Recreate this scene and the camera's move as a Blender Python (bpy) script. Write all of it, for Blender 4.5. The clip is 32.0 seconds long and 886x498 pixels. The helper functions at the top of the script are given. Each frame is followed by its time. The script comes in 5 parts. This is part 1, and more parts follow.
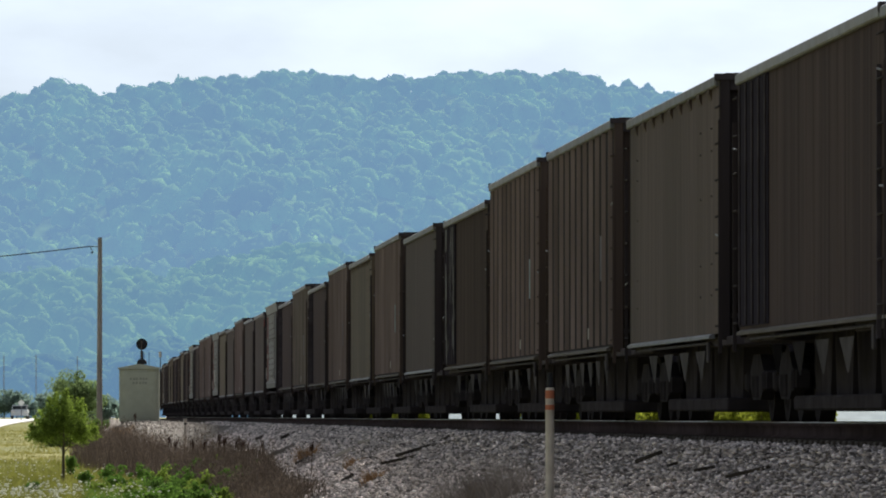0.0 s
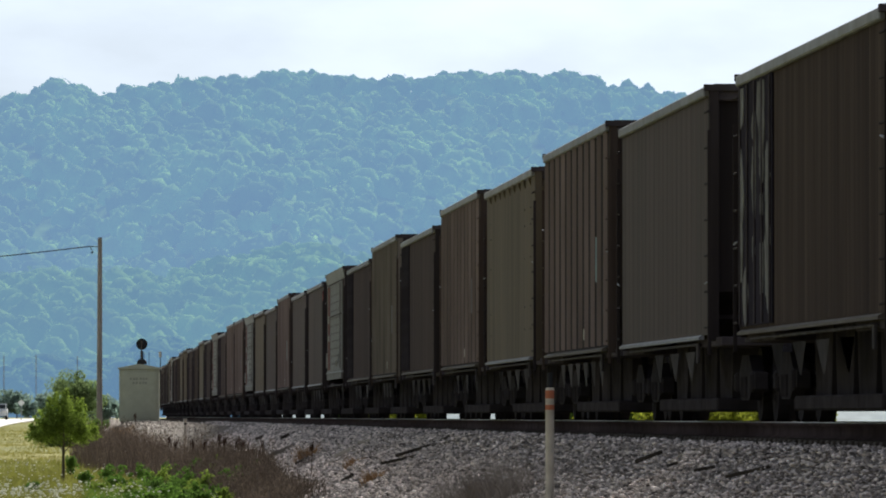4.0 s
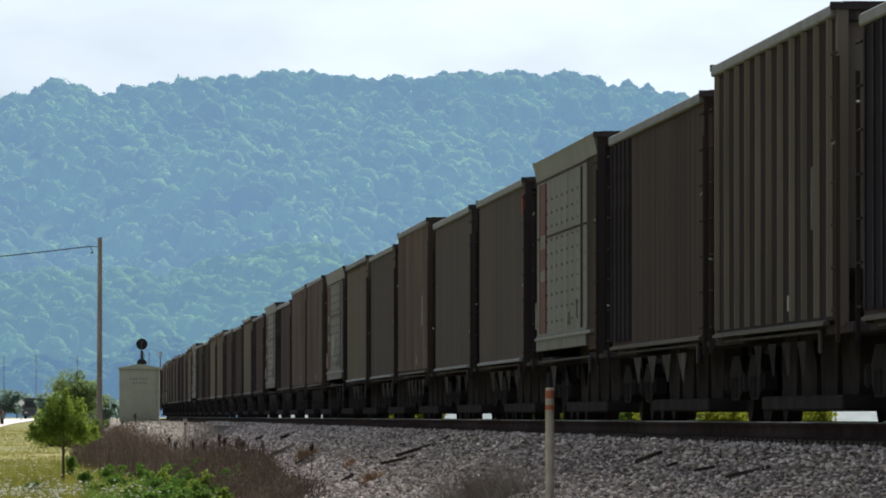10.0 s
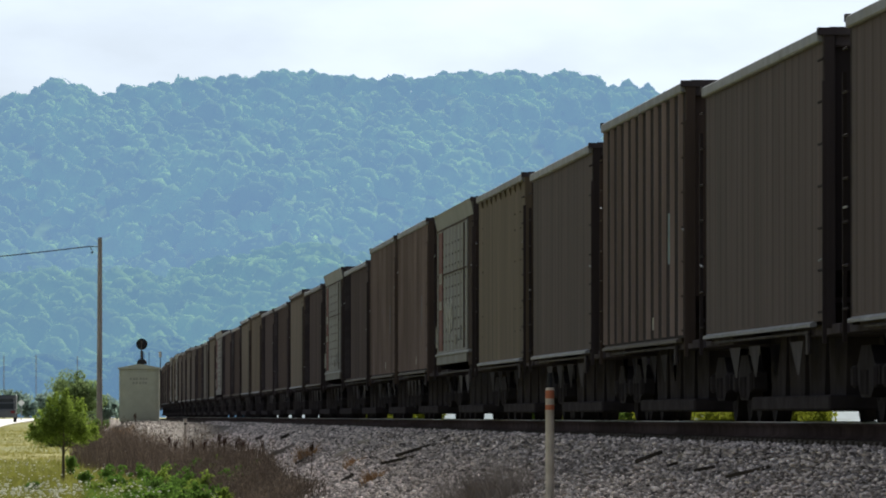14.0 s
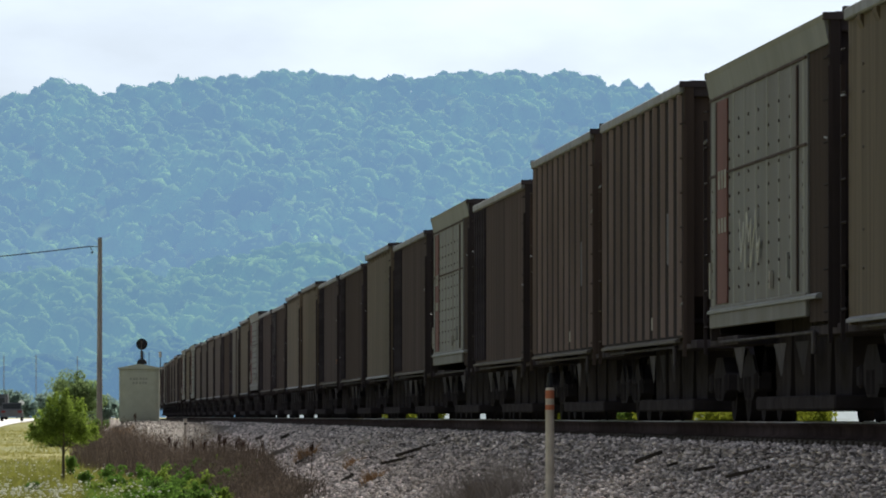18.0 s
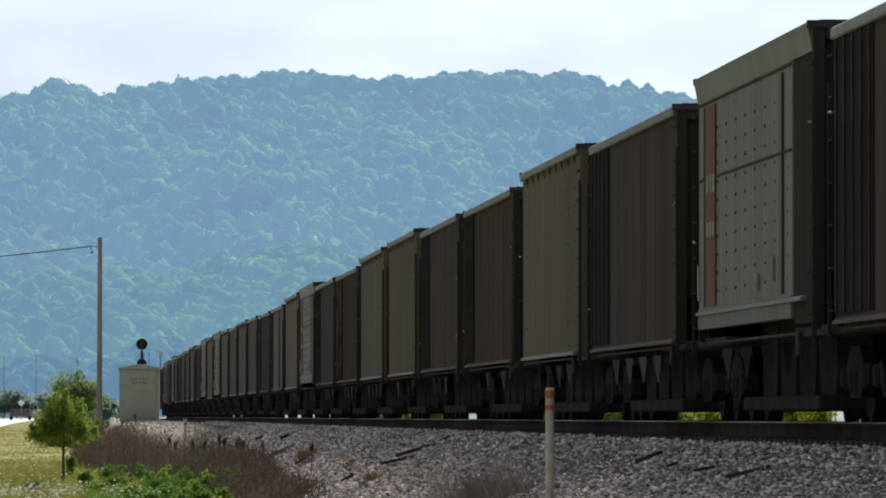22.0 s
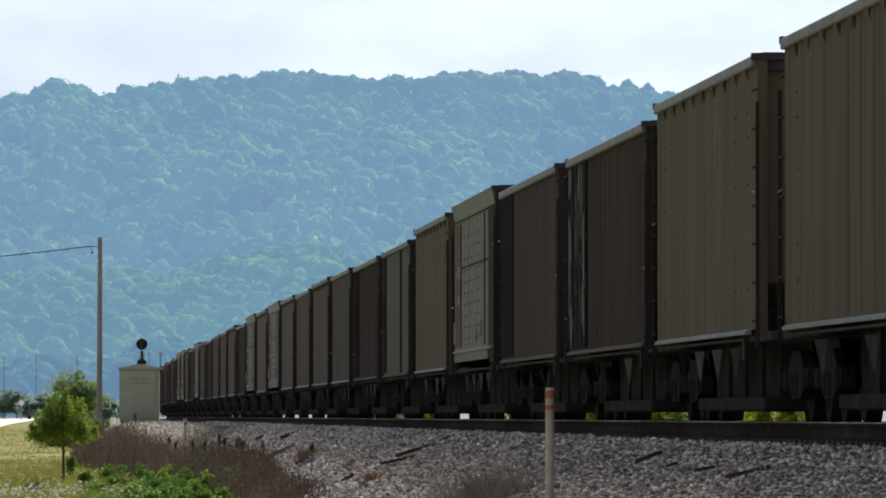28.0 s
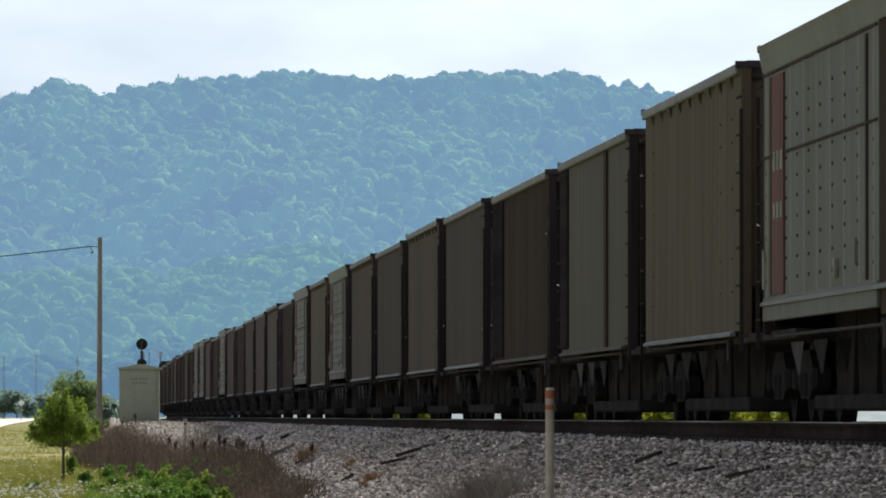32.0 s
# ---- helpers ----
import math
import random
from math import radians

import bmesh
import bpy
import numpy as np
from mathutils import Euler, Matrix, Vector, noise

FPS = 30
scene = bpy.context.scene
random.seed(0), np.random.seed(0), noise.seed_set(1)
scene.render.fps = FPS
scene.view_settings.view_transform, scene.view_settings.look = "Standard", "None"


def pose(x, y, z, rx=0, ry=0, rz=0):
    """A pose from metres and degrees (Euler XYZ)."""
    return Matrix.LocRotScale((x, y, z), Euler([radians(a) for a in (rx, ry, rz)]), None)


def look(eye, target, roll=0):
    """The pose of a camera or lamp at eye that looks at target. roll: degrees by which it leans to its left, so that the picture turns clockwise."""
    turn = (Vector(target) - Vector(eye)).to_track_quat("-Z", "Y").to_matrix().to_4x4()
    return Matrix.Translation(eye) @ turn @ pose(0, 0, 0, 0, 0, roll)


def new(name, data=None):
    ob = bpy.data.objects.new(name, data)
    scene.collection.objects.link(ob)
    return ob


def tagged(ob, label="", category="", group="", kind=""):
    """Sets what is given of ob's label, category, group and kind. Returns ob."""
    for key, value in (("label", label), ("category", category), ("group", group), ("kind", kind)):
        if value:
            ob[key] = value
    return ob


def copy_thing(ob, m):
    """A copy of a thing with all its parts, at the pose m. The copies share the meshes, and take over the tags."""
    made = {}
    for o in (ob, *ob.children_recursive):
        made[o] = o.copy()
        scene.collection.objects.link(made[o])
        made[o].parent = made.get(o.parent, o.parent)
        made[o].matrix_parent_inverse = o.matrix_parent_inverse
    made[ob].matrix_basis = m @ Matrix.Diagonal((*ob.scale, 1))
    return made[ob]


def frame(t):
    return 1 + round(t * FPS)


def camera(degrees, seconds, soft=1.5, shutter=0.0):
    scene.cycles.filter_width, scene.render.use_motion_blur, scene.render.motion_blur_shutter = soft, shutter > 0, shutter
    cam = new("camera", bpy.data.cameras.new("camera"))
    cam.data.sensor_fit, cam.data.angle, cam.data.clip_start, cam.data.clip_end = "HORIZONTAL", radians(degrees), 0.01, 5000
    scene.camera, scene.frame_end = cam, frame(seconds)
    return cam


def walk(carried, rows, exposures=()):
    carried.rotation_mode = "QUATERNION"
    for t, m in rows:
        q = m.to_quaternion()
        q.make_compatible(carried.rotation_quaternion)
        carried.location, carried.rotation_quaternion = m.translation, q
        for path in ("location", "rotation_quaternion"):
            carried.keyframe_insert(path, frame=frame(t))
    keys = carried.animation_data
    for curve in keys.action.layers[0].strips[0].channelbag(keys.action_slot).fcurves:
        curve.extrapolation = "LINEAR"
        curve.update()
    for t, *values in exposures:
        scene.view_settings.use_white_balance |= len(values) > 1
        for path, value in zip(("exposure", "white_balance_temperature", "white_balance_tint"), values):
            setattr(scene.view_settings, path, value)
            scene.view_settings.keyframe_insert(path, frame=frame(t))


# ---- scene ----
# Camera on a tripod beside the line, level with the rail heads, with a long lens.
TILT = math.atan(296 / 13200)
cam = camera(6.798, 32.0, soft=1.9)
EYE = Vector((0.0, 0.0, 0.06))
walk(cam, [(0, look(EYE, EYE + Vector((0, 100, 100 * math.tan(TILT))))),
           (32, look(EYE, EYE + Vector((0, 100, 100 * math.tan(TILT)))))], exposures=[(0, 0.76), (32, 0.76)])

# ---- light ----
SUN_EL, SUN_AZ = radians(33), radians(17)      # azimuth clockwise from +y
world = bpy.data.worlds.new("world")
scene.world = world
world.use_nodes = True
wn, wl = world.node_tree.nodes, world.node_tree.links
sky = wn.new("ShaderNodeTexSky")
sky.sky_type, sky.sun_disc = "NISHITA", False
sky.sun_elevation, sky.sun_rotation = SUN_EL, SUN_AZ
sky.air_density, sky.dust_density, sky.ozone_density = 1.0, 2.2, 2.0
wgeo = wn.new("ShaderNodeTexCoord")
wmap = wn.new("ShaderNodeMapping")
wmap.inputs["Scale"].default_value = (1, 1, 2.6)
wnoise = wn.new("ShaderNodeTexNoise")
wnoise.inputs["Scale"].default_value, wnoise.inputs["Detail"].default_value = 26.0, 5.0
wnoise.inputs["Roughness"].default_value = 0.55
wgrey = wn.new("ShaderNodeRGBToBW")
wwhite = wn.new("ShaderNodeMix")
wwhite.data_type, wwhite.blend_type = "RGBA", "MULTIPLY"
wwhite.inputs[0].default_value, wwhite.inputs[7].default_value = 1.0, (1.0, 1.13, 1.28, 1)   # bright cloud
wveil = wn.new("ShaderNodeMix")                # a thin even veil of high cloud over the whole sky
wveil.data_type = "RGBA"
wveil.inputs[0].default_value, wveil.inputs[7].default_value = 0.33, (7.0, 7.9, 8.95, 1)
wl.new(wgeo.outputs["Generated"], wmap.inputs[0])
wl.new(wmap.outputs[0], wnoise.inputs[0])
wl.new(sky.outputs[0], wgrey.inputs[0])
wl.new(wgrey.outputs[0], wwhite.inputs[6])
wl.new(wwhite.outputs[2], wveil.inputs[6])
wl.new(wveil.outputs[2], wn["Background"].inputs[0])
wsoft = wn.new("ShaderNodeMapRange")           # thicker and thinner places in the cloud
wsoft.inputs[1].default_value, wsoft.inputs[2].default_value = 0.34, 0.66
wsoft.inputs[3].default_value, wsoft.inputs[4].default_value = 0.0445, 0.0520
wl.new(wnoise.outputs[0], wsoft.inputs[0])
wl.new(wsoft.outputs[0], wn["Background"].inputs[1])
sun = new("sun", bpy.data.lights.new("sun", "SUN"))
sun.data.energy, sun.data.angle, sun.data.color = 5.0, radians(20.0), (1.0, 0.94, 0.83)
sun_dir = Vector((math.sin(SUN_AZ) * math.cos(SUN_EL), math.cos(SUN_AZ) * math.cos(SUN_EL), math.sin(SUN_EL)))
sun.matrix_basis = look(sun_dir * 300, (0, 0, 0))


# ---- materials ----
def material(name, colour, rough=0.8, spread=0.25, scale=3.0, stain=None, stain_scale=0.6, stain_amount=0.3,
             bump=0.0, bump_scale=40.0, metal=0.0, streak=1.0, vary=0.0, island=0.0, gloss=0.12):
    """A painted or natural surface: base colour with fine grain, larger stains, and relief."""
    m = bpy.data.materials.new(name)
    m.use_nodes = True
    n, l = m.node_tree.nodes, m.node_tree.links
    p = n["Principled BSDF"]
    p.inputs["Roughness"].default_value, p.inputs["Metallic"].default_value = rough, metal
    p.inputs["Specular IOR Level"].default_value = gloss
    co = n.new("ShaderNodeTexCoord")
    mp = n.new("ShaderNodeMapping")
    mp.inputs["Scale"].default_value = (1, 1, streak)
    l.new(co.outputs["Object"], mp.inputs[0])
    fine = n.new("ShaderNodeTexNoise")
    fine.inputs["Scale"].default_value, fine.inputs["Detail"].default_value = scale, 6
    big = n.new("ShaderNodeTexNoise")
    big.inputs["Scale"].default_value, big.inputs["Detail"].default_value = stain_scale, 5
    l.new(mp.outputs[0], fine.inputs[0])
    l.new(mp.outputs[0], big.inputs[0])
    if vary:
        info = n.new("ShaderNodeObjectInfo")
        add = n.new("ShaderNodeVectorMath")
        mul = n.new("ShaderNodeMath")
        mul.operation, mul.inputs[1].default_value = "MULTIPLY", 57.0
        l.new(info.outputs["Random"], mul.inputs[0])
        l.new(mp.outputs[0], add.inputs[0])
        l.new(mul.outputs[0], add.inputs[1])
        l.new(add.outputs[0], fine.inputs[0])
        l.new(add.outputs[0], big.inputs[0])
    def tint(k):
        return tuple(min(1, c * k) for c in colour) + (1,)
    ramp = n.new("ShaderNodeValToRGB")
    ramp.color_ramp.elements[0].position, ramp.color_ramp.elements[1].position = 0.3, 0.7
    ramp.color_ramp.elements[0].color, ramp.color_ramp.elements[1].color = tint(1 - spread), tint(1 + spread)
    l.new(fine.outputs[0], ramp.inputs[0])
    mix = n.new("ShaderNodeMix")
    mix.data_type = "RGBA"
    mix.inputs[7].default_value = (*(stain or [c * 0.5 for c in colour]), 1)
    rng = n.new("ShaderNodeMapRange")
    rng.inputs[1].default_value, rng.inputs[2].default_value = 0.45, 0.72
    rng.inputs[4].default_value = stain_amount
    l.new(big.outputs[0], rng.inputs[0])
    l.new(rng.outputs[0], mix.inputs[0])
    l.new(ramp.outputs[0], mix.inputs[6])
    last = mix.outputs[2]
    if vary or island:
        hsv = n.new("ShaderNodeHueSaturation")
        mr = n.new("ShaderNodeMapRange")
        k = vary or island
        mr.inputs[3].default_value, mr.inputs[4].default_value = 1 - k, 1 + k
        if vary:
            l.new(info.outputs["Random"], mr.inputs[0])
        else:
            g = n.new("ShaderNodeNewGeometry")
            l.new(g.outputs["Random Per Island"], mr.inputs[0])
        l.new(mr.outputs[0], hsv.inputs["Value"])
        l.new(last, hsv.inputs["Color"])
        last = hsv.outputs[0]
    l.new(last, p.inputs["Base Color"])
    if bump:
        bn = n.new("ShaderNodeTexNoise")
        bn.inputs["Scale"].default_value, bn.inputs["Detail"].default_value = bump_scale, 4
        l.new(co.outputs["Object"], bn.inputs[0])
        bp = n.new("ShaderNodeBump")
        bp.inputs["Strength"].default_value, bp.inputs["Distance"].default_value = min(1, bump), 0.05
        l.new(bn.outputs[0], bp.inputs["Height"])
        l.new(bp.outputs[0], p.inputs["Normal"])
    return m


def leafy(name, colour, island=0.35, glow=0.0, through_light=0.35, scale=0.5, stain=0.35):
    """Foliage: light passes through the leaves, and each clump has its own shade."""
    m = material(name, colour, rough=0.9, spread=0.3, scale=scale, stain_amount=stain, island=island)
    n, l = m.node_tree.nodes, m.node_tree.links
    n["Principled BSDF"].inputs["Specular IOR Level"].default_value = 0.1
    p, out = n["Principled BSDF"], n["Material Output"]
    src = p.inputs["Base Color"].links[0].from_socket
    tr = n.new("ShaderNodeBsdfTranslucent")
    l.new(src, tr.inputs[0])
    mx = n.new("ShaderNodeMixShader")
    mx.inputs[0].default_value = through_light
    l.new(p.outputs[0], mx.inputs[1])
    l.new(tr.outputs[0], mx.inputs[2])
    l.new(mx.outputs[0], out.inputs[0])
    return m


paint = {
    "tan": material("tan_paint", (0.094, 0.068, 0.061), 0.8, 0.24, 5.0, (0.042, 0.034, 0.028), 0.5, 0.75, streak=0.07, vary=0.10),
    "light_tan": material("light_tan_paint", (0.120, 0.094, 0.071), 0.8, 0.24, 5.0, (0.058, 0.049, 0.034), 0.45, 0.75, streak=0.07, vary=0.08),
    "olive": material("olive_brown_paint", (0.072, 0.050, 0.047), 0.75, 0.24, 5.0, (0.034, 0.027, 0.024), 0.5, 0.75, streak=0.07, vary=0.12),
    "brown": material("brown_paint", (0.073, 0.053, 0.051), 0.85, 0.24, 5.0, (0.036, 0.026, 0.029), 0.5, 0.75, streak=0.07, vary=0.12, gloss=0.04),
    "dark": material("dark_brown_paint", (0.068, 0.051, 0.046), 0.9, 0.20, 5.0, (0.025, 0.019, 0.021), 0.5, 0.5, streak=0.07, vary=0.12, gloss=0.02),
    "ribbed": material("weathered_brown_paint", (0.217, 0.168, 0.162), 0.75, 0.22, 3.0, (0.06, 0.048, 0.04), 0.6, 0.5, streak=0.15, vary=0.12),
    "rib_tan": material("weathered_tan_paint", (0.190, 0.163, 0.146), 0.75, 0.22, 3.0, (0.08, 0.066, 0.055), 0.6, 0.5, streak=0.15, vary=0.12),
    # sheets between ribs and car ends: coal dirt plus shade painted darker
    "rib_back": material("shaded_sooty_brown_paint", (0.040, 0.033, 0.036), 0.9, 0.25, 5.0, (0.02, 0.016, 0.014), 0.5, 0.6, streak=0.07, vary=0.12, gloss=0.03),
    "grey": material("grey_tan_paint", (0.098, 0.084, 0.078), 0.72, 0.15, 2.4, (0.08, 0.07, 0.055), 0.5, 0.5, streak=0.18),
    "black": material("black_steel", (0.068, 0.058, 0.067), 0.9, 0.3, 3.0, (0.018, 0.014, 0.015), 0.8, 0.5, gloss=0.02),
    # chutes and centre sill, darkened to paint the shade under the car
    "undershade": material("shaded_black_hopper", (0.045, 0.039, 0.044), 0.95, 0.3, 3.0, gloss=0.01),
    "bluish": material("blue_black_paint", (0.024, 0.020, 0.030), 0.9, 0.25, 3.0, streak=0.2, gloss=0.02),
    "alu": material("grey_aluminium", (0.158, 0.155, 0.158), 0.65, 0.12, 2.5, (0.10, 0.09, 0.075), 0.7, 0.6, streak=0.2, vary=0.06),
    # brighter aluminium that paints highlights onto the side ridges
    "alu_bright": material("highlit_bright_aluminium", (0.230, 0.235, 0.230), 0.6, 0.2, 2.5, (0.18, 0.17, 0.16), 0.7, 0.5, streak=0.2),
    "alu_dull": material("dull_grey_aluminium", (0.180, 0.184, 0.195), 0.55, 0.12, 2.5, (0.10, 0.095, 0.085), 0.7, 0.4, streak=0.2),
    "red": material("faded_red_paint", (0.135, 0.050, 0.046), 0.7, 0.15, 3.0, (0.14, 0.07, 0.06), 0.7, 0.4, streak=0.2),
    "signal_red": material("bright_red_paint", (0.170, 0.035, 0.030), 0.7, 0.15, 3.0, (0.2, 0.04, 0.03), 0.7, 0.4),
    "white": material("white_marking", (0.500, 0.500, 0.470), 0.7, 0.15, 6.0, (0.3, 0.28, 0.25), 2.0, 0.5),
    "faded": material("faded_lettering_paint", (0.320, 0.310, 0.290), 0.8, 0.25, 6.0, (0.17, 0.15, 0.13), 2.0, 0.6),
    # paler than the sides: skylight on rims and glints on grab irons painted in
    "rim": material("worn_skylit_rim_paint", (0.210, 0.215, 0.245), 0.6, 0.2, 2.5, (0.16, 0.14, 0.12), 0.8, 0.5, vary=0.15),
    "orange": material("orange_marking", (0.62, 0.22, 0.03), 0.6, 0.15, 5.0),
    "pale_blue": material("pale_blue_marking", (0.310, 0.410, 0.440), 0.6, 0.15, 5.0),
    "worn": material("flaked_pale_paint", (0.150, 0.147, 0.148), 0.8, 0.4, 4.0, (0.05, 0.045, 0.04), 1.6, 0.95),
}
DUSTY = material("dusty_grey_steel", (0.068, 0.061, 0.067), 0.9, 0.35, 3.0, (0.04, 0.035, 0.034), 1.6, 0.5, vary=0.1)
RUST = material("rusty_rail_steel", (0.060, 0.041, 0.041), 0.9, 0.3, 4.0, (0.02, 0.014, 0.012), 1.5, 0.6, gloss=0.02)
RAIL_TOP = material("polished_rail_head", (0.35, 0.33, 0.31), 0.35, 0.1, 4.0, metal=0.9)
WHEEL = material("wheel_steel", (0.034, 0.030, 0.034), 0.9, 0.3, 5.0, gloss=0.02)
TIE = material("creosoted_tie_wood", (0.055, 0.045, 0.038), 0.9, 0.35, 8.0, (0.12, 0.10, 0.085), 2.0, 0.5, vary=0.3)
BALLAST = material("grey_ballast", (0.180, 0.158, 0.144), 0.9, 0.55, 14.0, (0.12, 0.10, 0.085), 0.8, 0.45, bump=1.0, bump_scale=16)
STONE = material("ballast_stone", (0.60, 0.525, 0.515), 0.9, 0.35, 9.0, (0.24, 0.20, 0.175), 0.5, 0.5, island=0.8)
# stones of the cabinet's yard, in a darker colour than the bank's
YARD_STONE = material("dark_gravel", (0.30, 0.27, 0.25), 0.95, 0.3, 9.0, (0.14, 0.12, 0.105), 0.5, 0.5, island=0.5)
# dirty bed kept dark, painting the shade in the gaps between stones
BED = material("dirty_shaded_ballast_bed", (0.180, 0.155, 0.145), 0.95, 0.55, 14.0, (0.07, 0.055, 0.05), 0.8, 0.45, bump=1.0, bump_scale=16)
EARTH = material("grassy_ground", (0.155, 0.160, 0.048), 0.95, 0.35, 0.9, (0.27, 0.24, 0.07), 0.06, 0.7, bump=0.6, bump_scale=3)
ROAD = material("sun_bleached_road", (0.640, 0.640, 0.624), 0.85, 0.15, 1.0, (0.3, 0.3, 0.29), 0.2, 0.4)
WOOD = material("weathered_pole_wood", (0.27, 0.245, 0.235), 0.9, 0.3, 5.0, (0.13, 0.10, 0.085), 1.2, 0.6, streak=0.1)
BOXPAINT = material("pale_green_grey_enamel", (0.385, 0.405, 0.335), 0.6, 0.08, 3.0, (0.22, 0.20, 0.16), 0.7, 0.4)
SIGNALBLACK = material("signal_black", (0.025, 0.026, 0.03), 0.6, 0.2, 6.0)
POSTWHITE = material("dirty_white_post", (0.560, 0.501, 0.443), 0.75, 0.15, 6.0, (0.27, 0.22, 0.18), 2.0, 0.6)
POSTORANGE = material("orange_reflective_band", (0.46, 0.15, 0.085), 0.5, 0.1, 8.0)


# ---- building helpers ----
def part(name, bm, mat, parent=None, label="", smooth=False):
    """Links a bmesh as one mesh object, under a thing or a part."""
    me = bpy.data.meshes.new(name)
    bm.to_mesh(me)
    bm.free()
    me.materials.append(mat)
    if smooth:
        me.polygons.foreach_set("use_smooth", [True] * len(me.polygons))
    ob = new(name, me)
    ob.parent = parent
    return tagged(ob, label)


def share(name, me, parent, m):
    ob = new(name, me)
    ob.parent, ob.matrix_basis = parent, m
    return ob


def box(bm, x0, x1, y0, y1, z0, z1, bevel=0.0):
    r = bmesh.ops.create_cube(bm, size=1, matrix=Matrix.LocRotScale(
        ((x0 + x1) / 2, (y0 + y1) / 2, (z0 + z1) / 2), None, (x1 - x0, y1 - y0, z1 - z0)))
    if bevel:
        es = list({e for v in r["verts"] for e in v.link_edges})
        bmesh.ops.bevel(bm, geom=es, offset=bevel, segments=1, affect="EDGES")
    return bm


def cube(x0, x1, y0, y1, z0, z1, bevel=0.0):
    return box(bmesh.new(), x0, x1, y0, y1, z0, z1, bevel)


def prism(bm, pts, axis, a, b):
    """Extrudes a 2D outline along an axis: 'x' outlines are (y, z), 'y' outlines (x, z), 'z' outlines (x, y)."""
    def at(p, d):
        return {"x": (d, p[0], p[1]), "y": (p[0], d, p[1]), "z": (p[0], p[1], d)}[axis]
    lo, hi = [bm.verts.new(at(p, a)) for p in pts], [bm.verts.new(at(p, b)) for p in pts]
    fs = [bm.faces.new(lo), bm.faces.new(hi[::-1])]
    for i in range(len(pts)):
        j = (i + 1) % len(pts)
        fs.append(bm.faces.new((lo[j], lo[i], hi[i], hi[j])))
    bmesh.ops.recalc_face_normals(bm, faces=fs)
    return bm


def rod(bm, a, b, r0, r1=None, sides=8):
    a, b = Vector(a), Vector(b)
    d = b - a
    m = Matrix.Translation((a + b) / 2) @ d.to_track_quat("Z", "Y").to_matrix().to_4x4()
    bmesh.ops.create_cone(bm, cap_ends=True, segments=sides, radius1=r0, radius2=r0 if r1 is None else r1, depth=d.length, matrix=m)
    return bm


def raw(name, verts, faces, mat, parent=None, smooth=False):
    """One mesh from arrays (all faces with the same number of corners)."""
    verts, faces = np.asarray(verts, np.float32), np.asarray(faces, np.int32)
    me = bpy.data.meshes.new(name)
    me.vertices.add(len(verts))
    me.vertices.foreach_set("co", verts.ravel())
    k = faces.shape[1]
    me.loops.add(faces.size)
    me.loops.foreach_set("vertex_index", faces.ravel())
    me.polygons.add(len(faces))
    me.polygons.foreach_set("loop_start", np.arange(0, faces.size, k, dtype=np.int32))
    me.update(calc_edges=True)
    me.validate()
    if smooth:
        me.polygons.foreach_set("use_smooth", [True] * len(me.polygons))
    me.materials.append(mat)
    ob = new(name, me)
    ob.parent = parent
    return ob


def scatter(shapes, spots):
    """Joins many turned and scaled copies of shapes [(verts, faces)] at spots (shape, x, y, z, scale xyz, turn)."""
    vs, fs, base = [], [], 0
    for k, x, y, z, sx, sy, sz, a in spots:
        v, f = shapes[k]
        c, s = math.cos(a), math.sin(a)
        w = v * (sx, sy, sz)
        w = np.stack([w[:, 0] * c - w[:, 1] * s + x, w[:, 0] * s + w[:, 1] * c + y, w[:, 2] + z], 1)
        vs.append(w)
        fs.append(f + base)
        base += len(v)
    return np.concatenate(vs), np.concatenate(fs)


def lump(subdiv, seed, rough=0.35, freq=1.6, fine=0.0):
    bm = bmesh.new()
    bmesh.ops.create_icosphere(bm, subdivisions=subdiv, radius=1)
    for v in bm.verts:
        at = v.co.copy()
        v.co *= 1 + rough * noise.noise(at * freq + Vector((seed * 7.3, seed, 0))) + fine * noise.noise(at * freq * 3.1 + Vector((0, seed * 3.1, 5)))
    bm.verts.index_update()
    v = np.array([q.co[:] for q in bm.verts])
    f = np.array([[q.index for q in t.verts] for t in bm.faces])
    bm.free()
    return v, f


# ---- the line of the track ----
SCALE = 14.92
_s = np.arange(-700.0, 4200.0, 0.5)
_u = np.clip(_s / SCALE / 10, 0, 2.6)
_th = -0.05492 + 0.0125 * _u - 0.011 * _u ** 2 + 0.0027 * _u ** 3
_th = _th + 0.0075 * (np.clip(_s / SCALE / 10, 2.6, 9) - 2.6)
_i0 = int(np.argmin(abs(_s)))
_x = np.cumsum(np.sin(_th)) * 0.5
_y = np.cumsum(np.cos(_th)) * 0.5
_x, _y = _x - _x[_i0] + 0.27038 * SCALE, _y - _y[_i0] + 4.16493 * SCALE
HALF = 1.56                                       # half width of a car


def line(s, p=0.0):
    """The point at s metres along the line, p metres from its centre towards the camera's side, and the heading."""
    t = np.interp(s, _s, _th)
    off = HALF - p
    return np.interp(s, _s, _x) + off * np.cos(t), np.interp(s, _s, _y) - off * np.sin(t), t


# ---- ground ----
def field(y):
    """Height of the fields at distance y."""
    return np.interp(y, [-700, 0, 187, 240, 300, 400, 680, 1500, 5000], [-1.5, -1.5, -2.0, -1.8, -1.15, -0.65, -0.3, -0.2, -0.1])


def bank(p):
    return np.interp(abs(p), [0, 1.3, 1.95, 5.1, 8.5, 30], [-0.26, -0.26, -0.30, -1.75, -3.0, -9])


